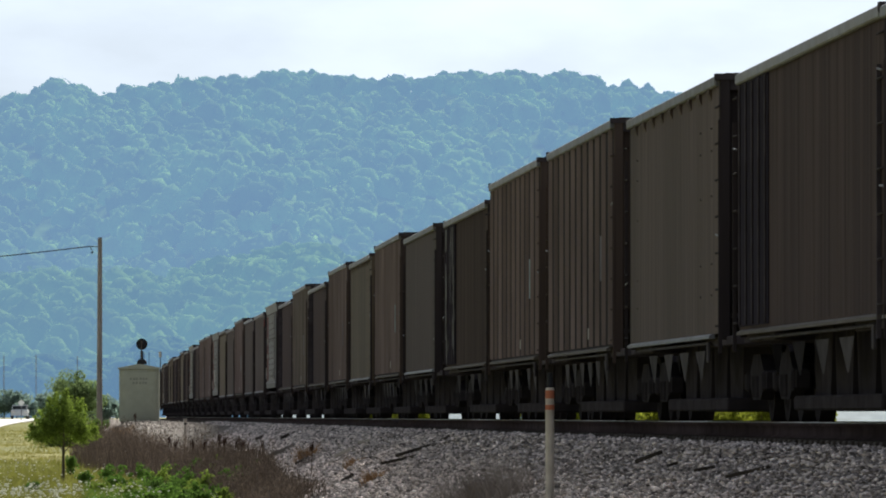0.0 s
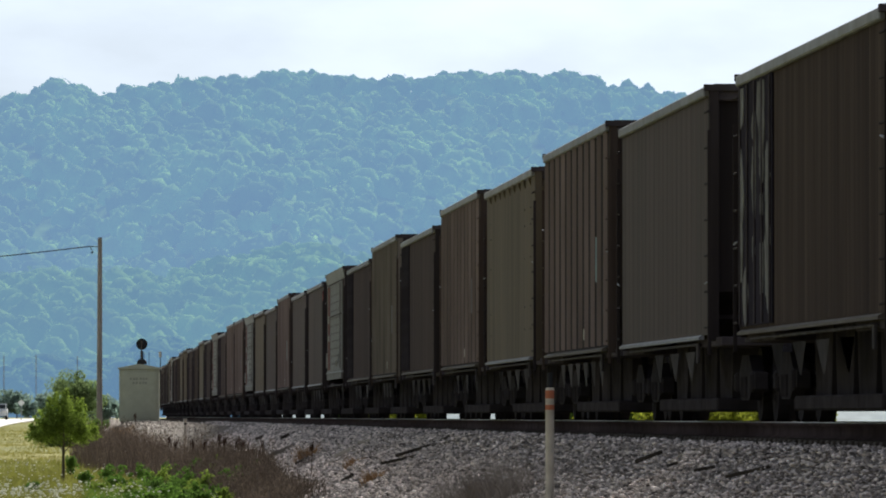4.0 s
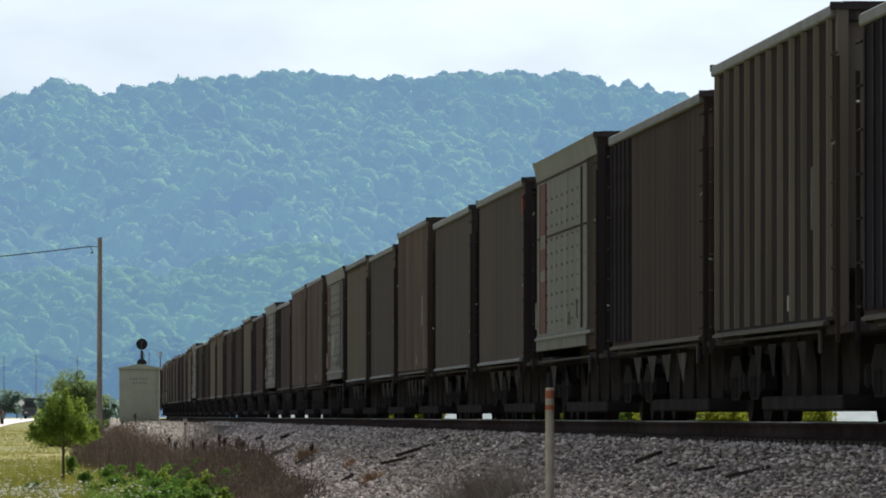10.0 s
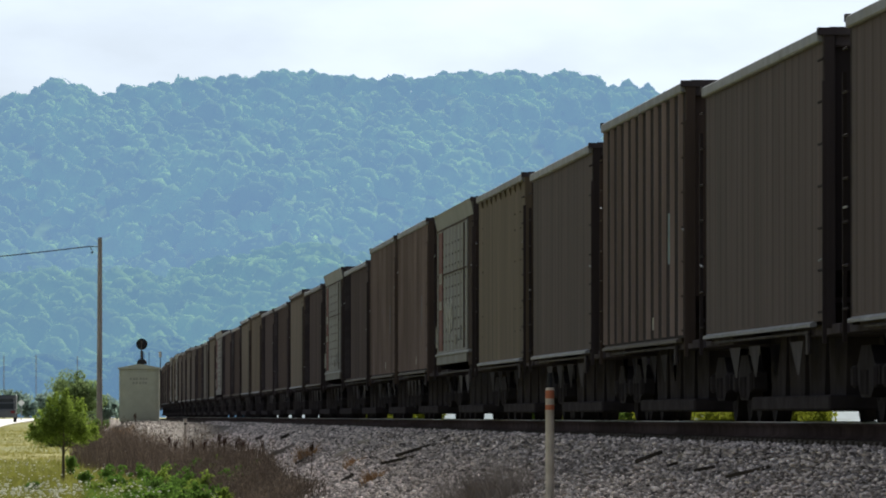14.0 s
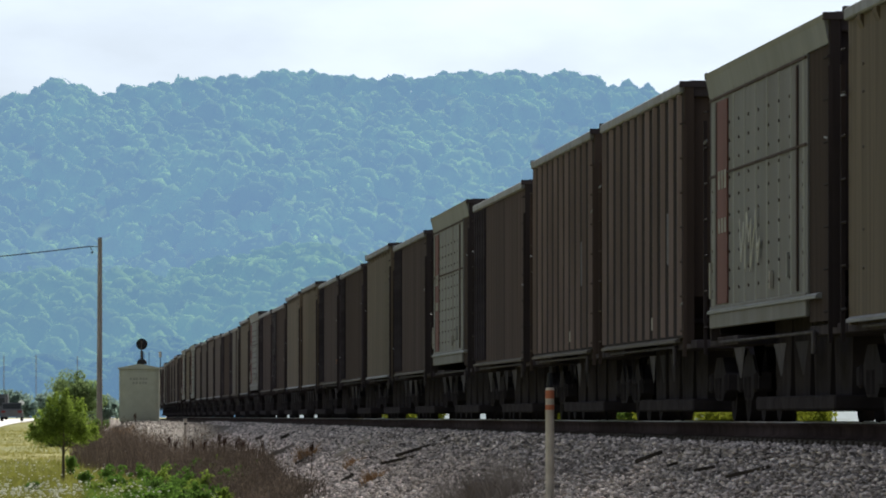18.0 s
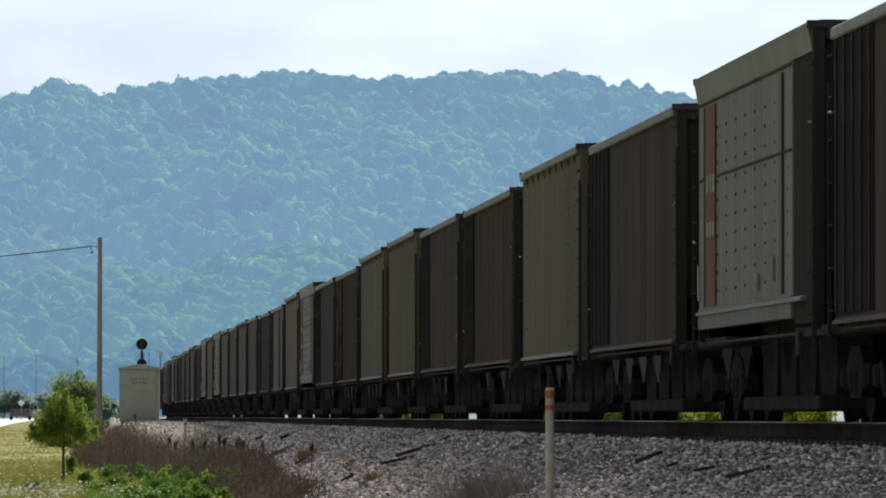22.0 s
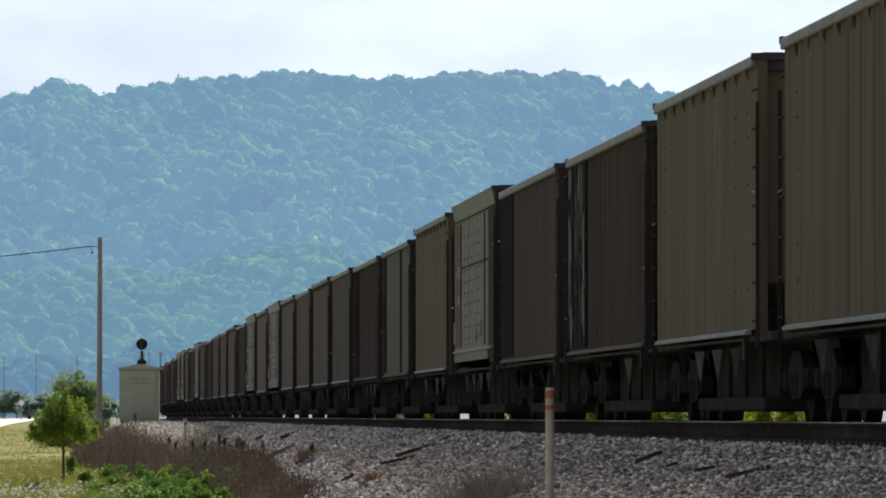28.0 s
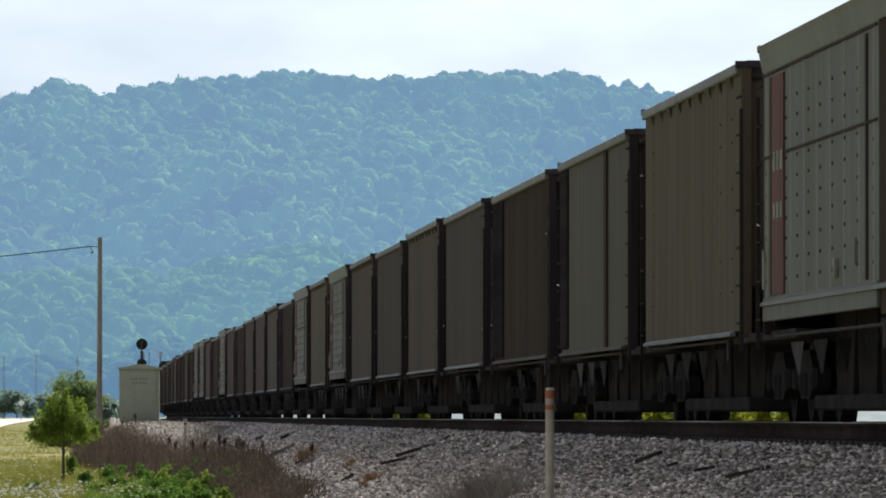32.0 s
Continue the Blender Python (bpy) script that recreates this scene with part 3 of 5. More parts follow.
    if style == "dark_worn":
        pr = random.Random(77)
        for k in range(24):
            x, w = -END + pr.choice((0.35, 0.75, 1.7, 2.5, 3.2)) + pr.uniform(-0.1, 0.1), pr.uniform(0.14, 0.40)
            zc = 1.2 + 2.2 * pr.random() ** 0.8
            h = pr.uniform(0.15, 0.5)
            pts = [(x + w * math.cos(a) * pr.uniform(0.6, 1.1), min(top - 0.15, zc + h * math.sin(a) * pr.uniform(0.6, 1.2))) for a in [q * math.pi / 4 for q in range(8)]]
            part("flaked_patch", prism(bmesh.new(), pts, "y", y - 0.0225 - 0.0004 * (k % 7), y - 0.015), paint["worn"], car, "flaking pale paint")
    return car


def coal(top, END):
    bm = bmesh.new()
    bmesh.ops.create_grid(bm, x_segments=26, y_segments=6, size=1, matrix=Matrix.Diagonal((END - 0.1, 1.42, 1, 1)))
    for v in bm.verts:
        edge = min(1, (END - abs(v.co.x)) / 1.5) * min(1, (1.5 - abs(v.co.y)) / 0.9)
        v.co.z = top - 0.45 + 0.35 * edge + 0.08 * noise.noise(v.co * 2)
    return bm


KINDS = {}


def car_of(style, seed):
    key = (style, seed % 3)
    if key not in KINDS:
        KINDS[key] = hopper_car(style, seed)
        return KINDS[key]
    return copy_thing(KINDS[key], Matrix())


LABELS = {"alu": "tall pale grey aluminium coal hopper with a faded red panel", "ribbed": "weathered brown coal hopper with upright outside ribs",
          "ribbed_tan": "olive brown coal hopper with upright outside ribs", "tan": "tan painted coal hopper with smooth sides",
          "light_tan": "light tan coal hopper with smooth riveted sides", "light_ribs": "light tan coal hopper with shallow wide ribs",
          "olive": "olive brown coal hopper with dusty smooth sides", "grey": "grey-tan coal hopper with a dark side post",
          "dark": "dark brown coal hopper with finely ribbed sides", "dark_worn": "dark brown coal hopper with flaking pale paint at one end", "striped": "brown coal hopper with a blue-black end panel"}
ORDER = ("striped dark dark striped tan ribbed ribbed dark_worn olive ribbed light_tan ribbed striped ribbed_tan striped alu olive "
         "olive ribbed olive light_tan alu ribbed ribbed striped alu striped light_tan dark striped light_ribs light_tan dark_worn "
         "striped alu light_tan grey dark olive tan olive tan alu light_tan alu dark tan olive olive dark olive alu dark tan alu "
         "alu dark olive dark dark tan olive dark olive dark tan olive dark tan olive").split()
FIRST = -6
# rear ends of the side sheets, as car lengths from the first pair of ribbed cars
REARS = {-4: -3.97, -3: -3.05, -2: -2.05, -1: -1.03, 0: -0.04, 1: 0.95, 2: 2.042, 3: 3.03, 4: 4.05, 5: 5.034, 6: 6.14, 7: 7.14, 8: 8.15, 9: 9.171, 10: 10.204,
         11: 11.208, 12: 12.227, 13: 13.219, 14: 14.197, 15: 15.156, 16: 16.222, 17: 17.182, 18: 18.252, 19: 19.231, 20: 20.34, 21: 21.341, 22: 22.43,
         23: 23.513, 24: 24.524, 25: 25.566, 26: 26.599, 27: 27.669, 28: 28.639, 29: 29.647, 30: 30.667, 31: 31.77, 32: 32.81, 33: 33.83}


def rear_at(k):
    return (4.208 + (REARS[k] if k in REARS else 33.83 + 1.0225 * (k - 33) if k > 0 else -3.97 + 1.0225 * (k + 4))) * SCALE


train = []
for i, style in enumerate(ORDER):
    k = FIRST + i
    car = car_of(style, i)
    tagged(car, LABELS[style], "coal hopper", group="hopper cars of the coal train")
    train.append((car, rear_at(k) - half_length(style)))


def strokes(car, lines, mat, name, label, width=0.05):
    """Painted strokes on the camera's side of a car, as thin raised strips."""
    bm = bmesh.new()
    for (x0, z0), (x1, z1) in lines:
        d = Vector((x1 - x0, z1 - z0))
        nrm = Vector((-d.y, d.x)).normalized() * width / 2
        prism(bm, [(x0 + nrm.x, z0 + nrm.y), (x1 + nrm.x, z1 + nrm.y), (x1 - nrm.x, z1 - nrm.y), (x0 - nrm.x, z0 - nrm.y)], "y", -1.524, -1.516)
    part(name, bm, mat, car, label)


scrawl = [(3.7, 2.15), (3.9, 1.70), (4.15, 2.10), (4.35, 1.62), (4.5, 2.2), (4.75, 1.9), (5.0, 2.12), (4.9, 1.58), (5.3, 1.95), (5.5, 2.2), (5.7, 1.66), (5.95, 1.9), (5.6, 1.78)]
scrawl = [(x - END, z) for x, z in scrawl]
strokes(train[15 - FIRST][0], list(zip(scrawl, scrawl[1:])), paint["white"], "scrawl", "white spray-painted scrawl", 0.045)
for k, sq, m in ((10, (END - 0.45, 3.2, 0.42, 0.30), "signal_red"), (23, (half_length("striped") - 0.35, 1.42, 0.12, 0.14), "orange")):
    x, z, w, h = sq
    part("placard", cube(x, x + w, -1.515, -1.49, z, z + h), paint[m], train[k - FIRST][0], "small red placard" if m == "signal_red" else "small orange mark")


def locomotive():
    loco = new("locomotive")
    blk, gry = paint["black"], paint["grey"]
    part("frame", cube(-10.6, 10.6, -1.5, 1.5, 1.05, 1.45, 0.04), blk, loco)
    part("long_hood", cube(-10.0, 6.2, -1.0, 1.0, 1.45, 4.35, 0.18), blk, loco)
    part("radiator", cube(-10.0, -6.6, -1.45, 1.45, 3.5, 4.5, 0.12), blk, loco)
    part("cab", cube(6.2, 8.6, -1.5, 1.5, 1.45, 4.62, 0.2), blk, loco)
    part("short_hood", cube(8.6, 10.2, -1.2, 1.2, 1.45, 3.1, 0.2), blk, loco)
    part("fuel_tank", cube(-3.2, 3.2, -1.4, 1.4, 0.3, 1.05, 0.12), blk, loco)
    part("exhaust_stack", cube(0.2, 1.4, -0.4, 0.4, 4.35, 4.6, 0.05), blk, loco)
    for y in (-1.51, 1.51):
        part("side_window", cube(6.7, 7.9, y - 0.01, y + 0.01, 3.2, 3.9), gry, loco)
        bm = bmesh.new()
        for k in range(14):
            rod(bm, (-10 + k * 1.2, y * 0.97, 1.45), (-10 + k * 1.2, y * 0.97, 2.45), 0.02, sides=6)
        rod(bm, (-10, y * 0.97, 2.45), (5.6, y * 0.97, 2.45), 0.02, sides=6)
        part("handrail", bm, paint["white"], loco)
    for x in (-6.8, 6.8):
        b = bogie(loco, x)
    for e in (-1, 1):
        part("coupler", cube(e * 10.9 - 0.4, e * 10.9 + 0.4, -0.15, 0.15, 0.75, 1.0, 0.03), blk, loco)
    return tagged(loco, "black diesel locomotive pushing the coal train from behind", "locomotive")


pusher = locomotive()
last = rear_at(FIRST + len(ORDER) - 1) + 1.7
train.append((pusher, last + 11.6))
second = tagged(copy_thing(pusher, Matrix()), "black diesel locomotive coupled behind the first pusher", "locomotive")
train.append((second, last + 34.4))


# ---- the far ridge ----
def hazy(name, colour, haze_glow):
    """Distant backdrop woods: sunlit leaves, with blue haze painted in as an emission glow."""
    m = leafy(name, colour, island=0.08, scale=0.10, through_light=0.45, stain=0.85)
    # broad darker patches in the leaf colour stand for shaded slopes
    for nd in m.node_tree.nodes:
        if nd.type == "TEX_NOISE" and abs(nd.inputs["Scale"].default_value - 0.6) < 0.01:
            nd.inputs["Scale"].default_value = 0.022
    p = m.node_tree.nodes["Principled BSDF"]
    p.inputs["Emission Color"].default_value, p.inputs["Emission Strength"].default_value = (*haze_glow, 1), 1.0
    n, l = m.node_tree.nodes, m.node_tree.links
    co = n.new("ShaderNodeTexCoord")
    bn = n.new("ShaderNodeTexNoise")
    bn.inputs["Scale"].default_value, bn.inputs["Detail"].default_value = 0.9, 6
    bp = n.new("ShaderNodeBump")
    bp.inputs["Strength"].default_value, bp.inputs["Distance"].default_value = 0.4, 1.2
    p.inputs["Specular IOR Level"].default_value = 0.0
    l.new(co.outputs["Object"], bn.inputs[0])
    l.new(bn.outputs[0], bp.inputs["Height"])
    l.new(bp.outputs[0], p.inputs["Normal"])
    return m


# each layer of woods glows with its own blue haze
FAR_WOODS = hazy("far_woods_hazed", (0.114, 0.192, 0.044), (0.166, 0.286, 0.482))
NEAR_WOODS = hazy("nearer_woods_hazed", (0.112, 0.180, 0.040), (0.148, 0.270, 0.430))
RIDGE_Y, FOOT_Y = 3300.0, 2250.0


def crest(x):
    """Height of the ridge line."""
    h = np.interp(x, [-900, -196, -165, -150, -130, -90, -70, -30, 15, 60, 95, 130, 300, 900], [95, 138, 147, 142, 146, 150, 152, 149, 152, 150, 142.5, 138, 120, 90])
    return h - 5.4


def hill_z(x, v):
    """Height of the slope at x, and v from the foot (0) to the crest (1)."""
    v = np.maximum(v, 0.0)
    fold = 11 * np.sin(x / 63 + 5.2 * v) + 7 * np.sin(x / 29 - 7 * v + 1) + 4 * np.sin(x / 17 + 13 * v)
    return crest(x) * (0.18 * v + 0.82 * np.minimum(1, v * 1.02) ** 1.15) + fold * np.sin(np.pi * np.clip(v, 0, 1))


def slope_mesh(name, zfun, y0, y1, x0, x1, mat, nx=90, nv=50):
    xs_, vs_ = np.linspace(x0, x1, nx), np.linspace(0, 1.15, nv)
    X_, V_ = np.meshgrid(xs_, vs_)
    Z_ = np.where(V_ <= 1, zfun(X_, V_), zfun(X_, np.ones_like(V_)) - (V_ - 1) * 120)
    i = np.arange(nx * nv).reshape(nv, nx)
    f = np.stack([i[:-1, :-1], i[:-1, 1:], i[1:, 1:], i[1:, :-1]], -1).reshape(-1, 4)
    return raw(name, np.stack([X_, y0 + V_ * (y1 - y0), Z_ - 1.0], -1).reshape(-1, 3), f, mat, smooth=True)


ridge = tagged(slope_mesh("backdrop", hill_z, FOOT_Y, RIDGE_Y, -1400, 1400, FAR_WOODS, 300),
               "long wooded ridge with painted-in blue summer haze", "hill", kind="structure")


def crown_shape(seed, clumps=72):
    """A low lump under a shell of leaf clumps, turned every way."""
    v, f = lump(2, seed, 0.34, 1.8, 0.12)
    v, f = v * 0.92, np.concatenate([f, f[:, :1]], 1)
    tri = len(f)
    r = np.random.default_rng(100 + seed)
    d = r.normal(0, 1, (clumps, 3))
    d[:, 1] = 0.3 - abs(d[:, 1])
    d[:, 2] = abs(d[:, 2]) * 0.9 - 0.3
    d /= np.linalg.norm(d, axis=1)[:, None]
    bumps = np.array([1 + 0.34 * noise.noise(Vector(q) * 1.8 + Vector((seed * 7.3, seed, 0))) for q in d])
    c = d * (bumps * r.uniform(0.78, 0.95, clumps))[:, None]
    a = r.normal(0, 1, (clumps, 3)) * 0.9 + np.cross(d, (0, 0, 1.0))
    a /= np.linalg.norm(a, axis=1)[:, None]
    a -= d * (a * d).sum(1)[:, None] * 0.9
    e = np.cross(d + r.normal(0, 0.3, (clumps, 3)), a)
    e /= np.linalg.norm(e, axis=1)[:, None]
    s = r.uniform(0.08, 0.17, clumps)[:, None]
    q = np.stack([c - a * s - e * s * 0.7, c + a * s * 0.8 - e * s, c + a * s + e * s * 0.6, c - a * s * 0.7 + e * s], 1).reshape(-1, 3)
    face = np.concatenate([v, np.repeat(d + r.normal(0, 0.30, (clumps, 3)), 4, 0)])
    return np.concatenate([v, q]), f, np.arange(clumps * 4).reshape(-1, 4) + len(v), face / np.linalg.norm(face, axis=1)[:, None]


shapes_ = [crown_shape(k) for k in range(12)]


def woods(name, spots, mat):
    """Crowns at spots: triangles of the lumps and quads of the clumps, joined into one mesh and shaded softly."""
    vs, ft, fq, ns, base = [], [], [], [], 0
    for k, x, y, z, sx, sy, sz, a in spots:
        v, t3, q4, nv = shapes_[k]
        c, s = math.cos(a), math.sin(a)
        w = v * (sx, sy, sz)
        vs.append(np.stack([w[:, 0] * c - w[:, 1] * s + x, w[:, 0] * s + w[:, 1] * c + y, w[:, 2] + z], 1))
        ft.append(t3[:, :3] + base)
        fq.append(q4 + base)
        ns.append(np.stack([nv[:, 0] * c - nv[:, 1] * s, nv[:, 0] * s + nv[:, 1] * c, nv[:, 2]], 1))
        base += len(v)
    quads_ = np.concatenate(fq)
    tris = np.concatenate([np.concatenate(ft), quads_[:, [0, 1, 2]], quads_[:, [0, 2, 3]]])
    ob = raw(name, np.concatenate(vs), tris, mat, smooth=True)
    ob.data.normals_split_custom_set_from_vertices(np.concatenate(ns).tolist())
    return ob


rs = random.Random(5)
spots = []
for row in range(58):
    v = (row + 0.5) / 57
    for col in range(60):
        x = -232 + col * 6.85 + rs.uniform(-5, 5)
        if x > 150 and v < 0.5:
            continue
        vv = v + rs.uniform(-0.012, 0.012)
        r = 2.2 + 3.4 * rs.random() ** 1.3 + (1.8 if rs.random() < 0.07 else 0)
        z = float(hill_z(np.float64(x), np.float64(min(1, vv))))
        spots.append((rs.randrange(12), x, FOOT_Y + vv * (RIDGE_Y - FOOT_Y), z + r * 0.45, r * rs.uniform(0.85, 1.25), r * rs.uniform(0.9, 1.3), r * rs.uniform(0.85, 1.35), rs.uniform(-0.7, 0.7)))
for x, r in ((-165, 3), (-160, 3.5), (-103, 3.5), (-86, 3), (-22, 3), (-8, 2.5), (8, 3), (12, 3.5), (50, 4), (54, 3), (89, 3.4), (92, 2.6), (30, 2.4), (-171, 4.5), (-160, 5.5), (-137, 4), (-122, 4.2), (-105, 4.4), (-88, 4.4), (-79, 4.2), (-71, 4.4),
             (-51, 4.2), (-21, 5), (-5, 4.5), (55, 4.5), (79, 4.2), (98, 3.0)):
    z = float(crest(np.float64(x)))
    spots.append((rs.randrange(12), x, RIDGE_Y, z + (r * 0.45 if r < 4 else 0.28 * r - 0.2), r, r, r * 1.1, 1.0))
for dx, dz, r in ((0, 7.2, 2.0), (1.6, 6.0, 1.7), (-1.5, 6.2, 1.6), (0.2, 4.4, 1.3)):
    spots.append((rs.randrange(12), 90.5 + dx, RIDGE_Y, float(crest(np.float64(90.5))) + dz, r, r, r * 1.3, 0.3))
for k in range(100):
    x, r = -230 + 4.0 * k + rs.uniform(-1, 1), rs.uniform(3.0, 4.2)
    spots.append((rs.randrange(12), x, RIDGE_Y - rs.uniform(5, 45), float(crest(np.float64(x))) + rs.uniform(-0.4, 0.9), r * 1.2, r, r, rs.uniform(-0.7, 0.7)))
for k in range(90):
    x, r = rs.uniform(-225, 150), rs.uniform(1.6, 3.6)
    spots.append((rs.randrange(12), x, RIDGE_Y - rs.uniform(0, 20), float(crest(np.float64(x))) + 1.5 + r * rs.uniform(0.2, 0.7), r, r, r, rs.uniform(-0.7, 0.7)))
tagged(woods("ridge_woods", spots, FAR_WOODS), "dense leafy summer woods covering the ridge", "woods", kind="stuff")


def spur_z(x, v):
    top = np.interp(x, [-600, -118, -95, -70, -45, -30, -12, 10, 60], [20, 33, 37.5, 36, 40, 41, 33, 16, 4])
    return np.maximum(0, top - 3) * np.sin(np.clip(v, 0, 1) * np.pi / 2) ** 0.8 + 2 * np.sin(x / 17 + 4 * v)


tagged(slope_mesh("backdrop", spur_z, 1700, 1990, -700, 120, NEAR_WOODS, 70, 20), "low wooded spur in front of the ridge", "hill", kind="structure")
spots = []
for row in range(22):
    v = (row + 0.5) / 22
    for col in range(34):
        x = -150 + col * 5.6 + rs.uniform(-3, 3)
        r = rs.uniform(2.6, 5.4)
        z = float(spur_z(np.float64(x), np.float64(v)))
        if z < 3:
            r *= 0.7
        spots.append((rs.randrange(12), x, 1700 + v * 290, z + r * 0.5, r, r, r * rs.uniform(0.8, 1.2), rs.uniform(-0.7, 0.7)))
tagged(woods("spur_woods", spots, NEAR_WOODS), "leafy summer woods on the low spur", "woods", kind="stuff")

# dark belt of trees along the foot of the spur, blue haze in its glow
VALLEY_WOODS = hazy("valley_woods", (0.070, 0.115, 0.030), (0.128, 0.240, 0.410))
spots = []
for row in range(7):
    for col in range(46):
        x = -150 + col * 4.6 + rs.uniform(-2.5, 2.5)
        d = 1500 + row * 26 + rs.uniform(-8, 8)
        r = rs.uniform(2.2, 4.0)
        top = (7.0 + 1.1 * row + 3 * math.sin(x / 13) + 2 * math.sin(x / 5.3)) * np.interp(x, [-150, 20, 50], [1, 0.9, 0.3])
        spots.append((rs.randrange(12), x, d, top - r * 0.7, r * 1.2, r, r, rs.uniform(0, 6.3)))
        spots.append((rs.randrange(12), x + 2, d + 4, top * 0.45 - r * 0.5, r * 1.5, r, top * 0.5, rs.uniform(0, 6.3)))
tagged(woods("valley_woods", spots, VALLEY_WOODS), "belt of trees along the valley floor, tinted by painted-in blue haze", "woods", kind="stuff")

# ---- road beside the line ----
road = tagged(raw("road", *(lambda: (
    np.concatenate([np.stack([*line(np.arange(150, 2000, 15.0), p)[:2], field(np.arange(150, 2000, 15.0) + 62) + 0.06], 1) for p in (12.1, 18.2)]),
    np.array([[i, i + 1, i + 125, i + 124] for i in range(123)])))(), ROAD), "pale sun-bleached two-lane road", "road", kind="structure")

# ---- plants ----
LEAF_YOUNG = leafy("young_tree_leaves", (0.190, 0.270, 0.050), 0.45, through_light=0.45)
LEAF_DARK = leafy("dark_leaves", (0.12, 0.19, 0.045), 0.35)
# greyed, lightened leaf colour: distance haze painted into it
LEAF_GREY = leafy("hazed_far_leaves", (0.22, 0.31, 0.27), 0.2, through_light=0.5)
LEAF_FRESH = leafy("fresh_green_leaves", (0.098, 0.185, 0.036), 0.4, through_light=0.45)
LEAF_OLIVE = leafy("dull_leaves", (0.200, 0.280, 0.120), 0.15, through_light=0.5)
LEAF_YELLOW = leafy("yellow_green_leaves", (0.20, 0.23, 0.03), 0.35, through_light=0.5)
GRASS = leafy("summer_grass", (0.222, 0.230, 0.058), 0.25, through_light=0.4)
STRAW = leafy("yellow_field_grass", (0.275, 0.262, 0.068), 0.12, through_light=0.4)
DRY = leafy("dry_brown_weeds", (0.148, 0.115, 0.095), 0.5, through_light=0.12)
DOCK = material("dark_dock_seed", (0.050, 0.026, 0.018), 0.9, 0.3, 10, island=0.4)
TWIG = leafy("grey_brown_brush", (0.26, 0.225, 0.205), 0.4, through_light=0.2)
PETAL = material("white_petals", (0.75, 0.75, 0.70), 0.8, 0.1, 8)
BARK = material("grey_bark", (0.10, 0.085, 0.07), 0.9, 0.3, 8)


def leaves(count, centre, size, leaf, seed, lobes=26, spread=1.0):
    """Leaf quads in a lumpy crown."""
    r = np.random.default_rng(seed)
    cen = r.normal(0, 0.36 * spread, (lobes, 3)) * (1, 1, 0.9)
    cen = np.concatenate([[[0, 0, -0.05]], cen])
    rad = r.uniform(0.14, 0.34, lobes + 1)
    rad[0] = 0.34
    rad = rad / spread
    k = r.integers(0, lobes + 1, count)
    d = r.normal(0, 1, (count, 3))
    d /= np.linalg.norm(d, axis=1)[:, None]
    pos = (cen[k] + d * (rad[k] * r.uniform(0.55, 1.05, count) ** 0.5)[:, None]) * np.array(size) / 2 + np.array(centre)
    a, b = r.normal(0, 1, (count, 3)), r.normal(0, 1, (count, 3))
    a /= np.linalg.norm(a, axis=1)[:, None]
    b -= a * (a * b).sum(1)[:, None]
    b /= np.linalg.norm(b, axis=1)[:, None]
    ls = leaf * r.uniform(0.6, 1.3, count)[:, None]
    v = np.stack([pos - a * ls, pos + b * ls * 0.45, pos + a * ls, pos - b * ls * 0.45], 1).reshape(-1, 3)
    return v, np.arange(count * 4).reshape(-1, 4)


def tree(name, x, y, height, width, count, leaf, mat, seed, label, trunk=0.4, base=None, spread=1.0, lobes=26):
    z = float(ground_z(x, y)) if base is None else base
    t = new(name)
    t.location = (x, y, z)
    r = random.Random(seed)
    ch = height * (1 - trunk)
    bm = rod(bmesh.new(), (0, 0, -0.1), (0.02, 0, height * (trunk + 0.25)), 0.016 * height + 0.02, 0.01 * height, 7)
    for k in range(7):
        a = r.uniform(0, 6.3)
        z0 = height * (trunk + 0.06 * k)
        rod(bm, (0.01, 0, z0), (math.cos(a) * width * 0.35, math.sin(a) * width * 0.35, z0 + ch * 0.3), 0.008 * height, 0.003 * height, 5)
    part("trunk", bm, BARK, t)
    raw("crown", *leaves(count, (0, 0, height - ch / 2), (width, width, ch), leaf, seed, lobes, spread), mat, t)
    return tagged(t, label, "tree" if name == "tree" else "shrub")




def shoots(count, height, width, low, leaf, seed):
    """Leaf quads along many shoots that fan up and out from a low fork, the outer ones shorter."""
    r = np.random.default_rng(seed)
    m = 110
    a, q = r.uniform(0, 6.28, m), r.uniform(0, 1, m) ** 0.6
    reach = np.stack([np.cos(a) * q * width / 2, np.sin(a) * q * width / 2,
                      low + (height - low) * (1.0 - 0.94 * q ** 2.3) * r.uniform(0.68, 1.0, m)], 1)
    k = r.integers(0, m, count)
    u = r.uniform(0.25, 1.0, count) ** 0.6
    start = np.array((0, 0, low * 0.92))
    pos = start + (reach[k] - start) * np.stack([u ** 0.8, u ** 0.8, u ** 1.25], 1)
    pos += r.normal(0, 1, (count, 3)) * (0.025 + 0.15 * (1 - u[:, None])) * (1, 1, 0.9)
    d = r.normal(0, 1, (count, 3)) + (0, 0, 0.7)
    b = np.cross(d, r.normal(0, 1, (count, 3)))
    d /= np.linalg.norm(d, axis=1)[:, None]
    b /= np.linalg.norm(b, axis=1)[:, None]
    ls = leaf * r.uniform(0.6, 1.3, count)[:, None]
    v = np.stack([pos - d * ls, pos + b * ls * 0.45, pos + d * ls, pos - b * ls * 0.45], 1).reshape(-1, 3)
    return v, np.arange(count * 4).reshape(-1, 4)


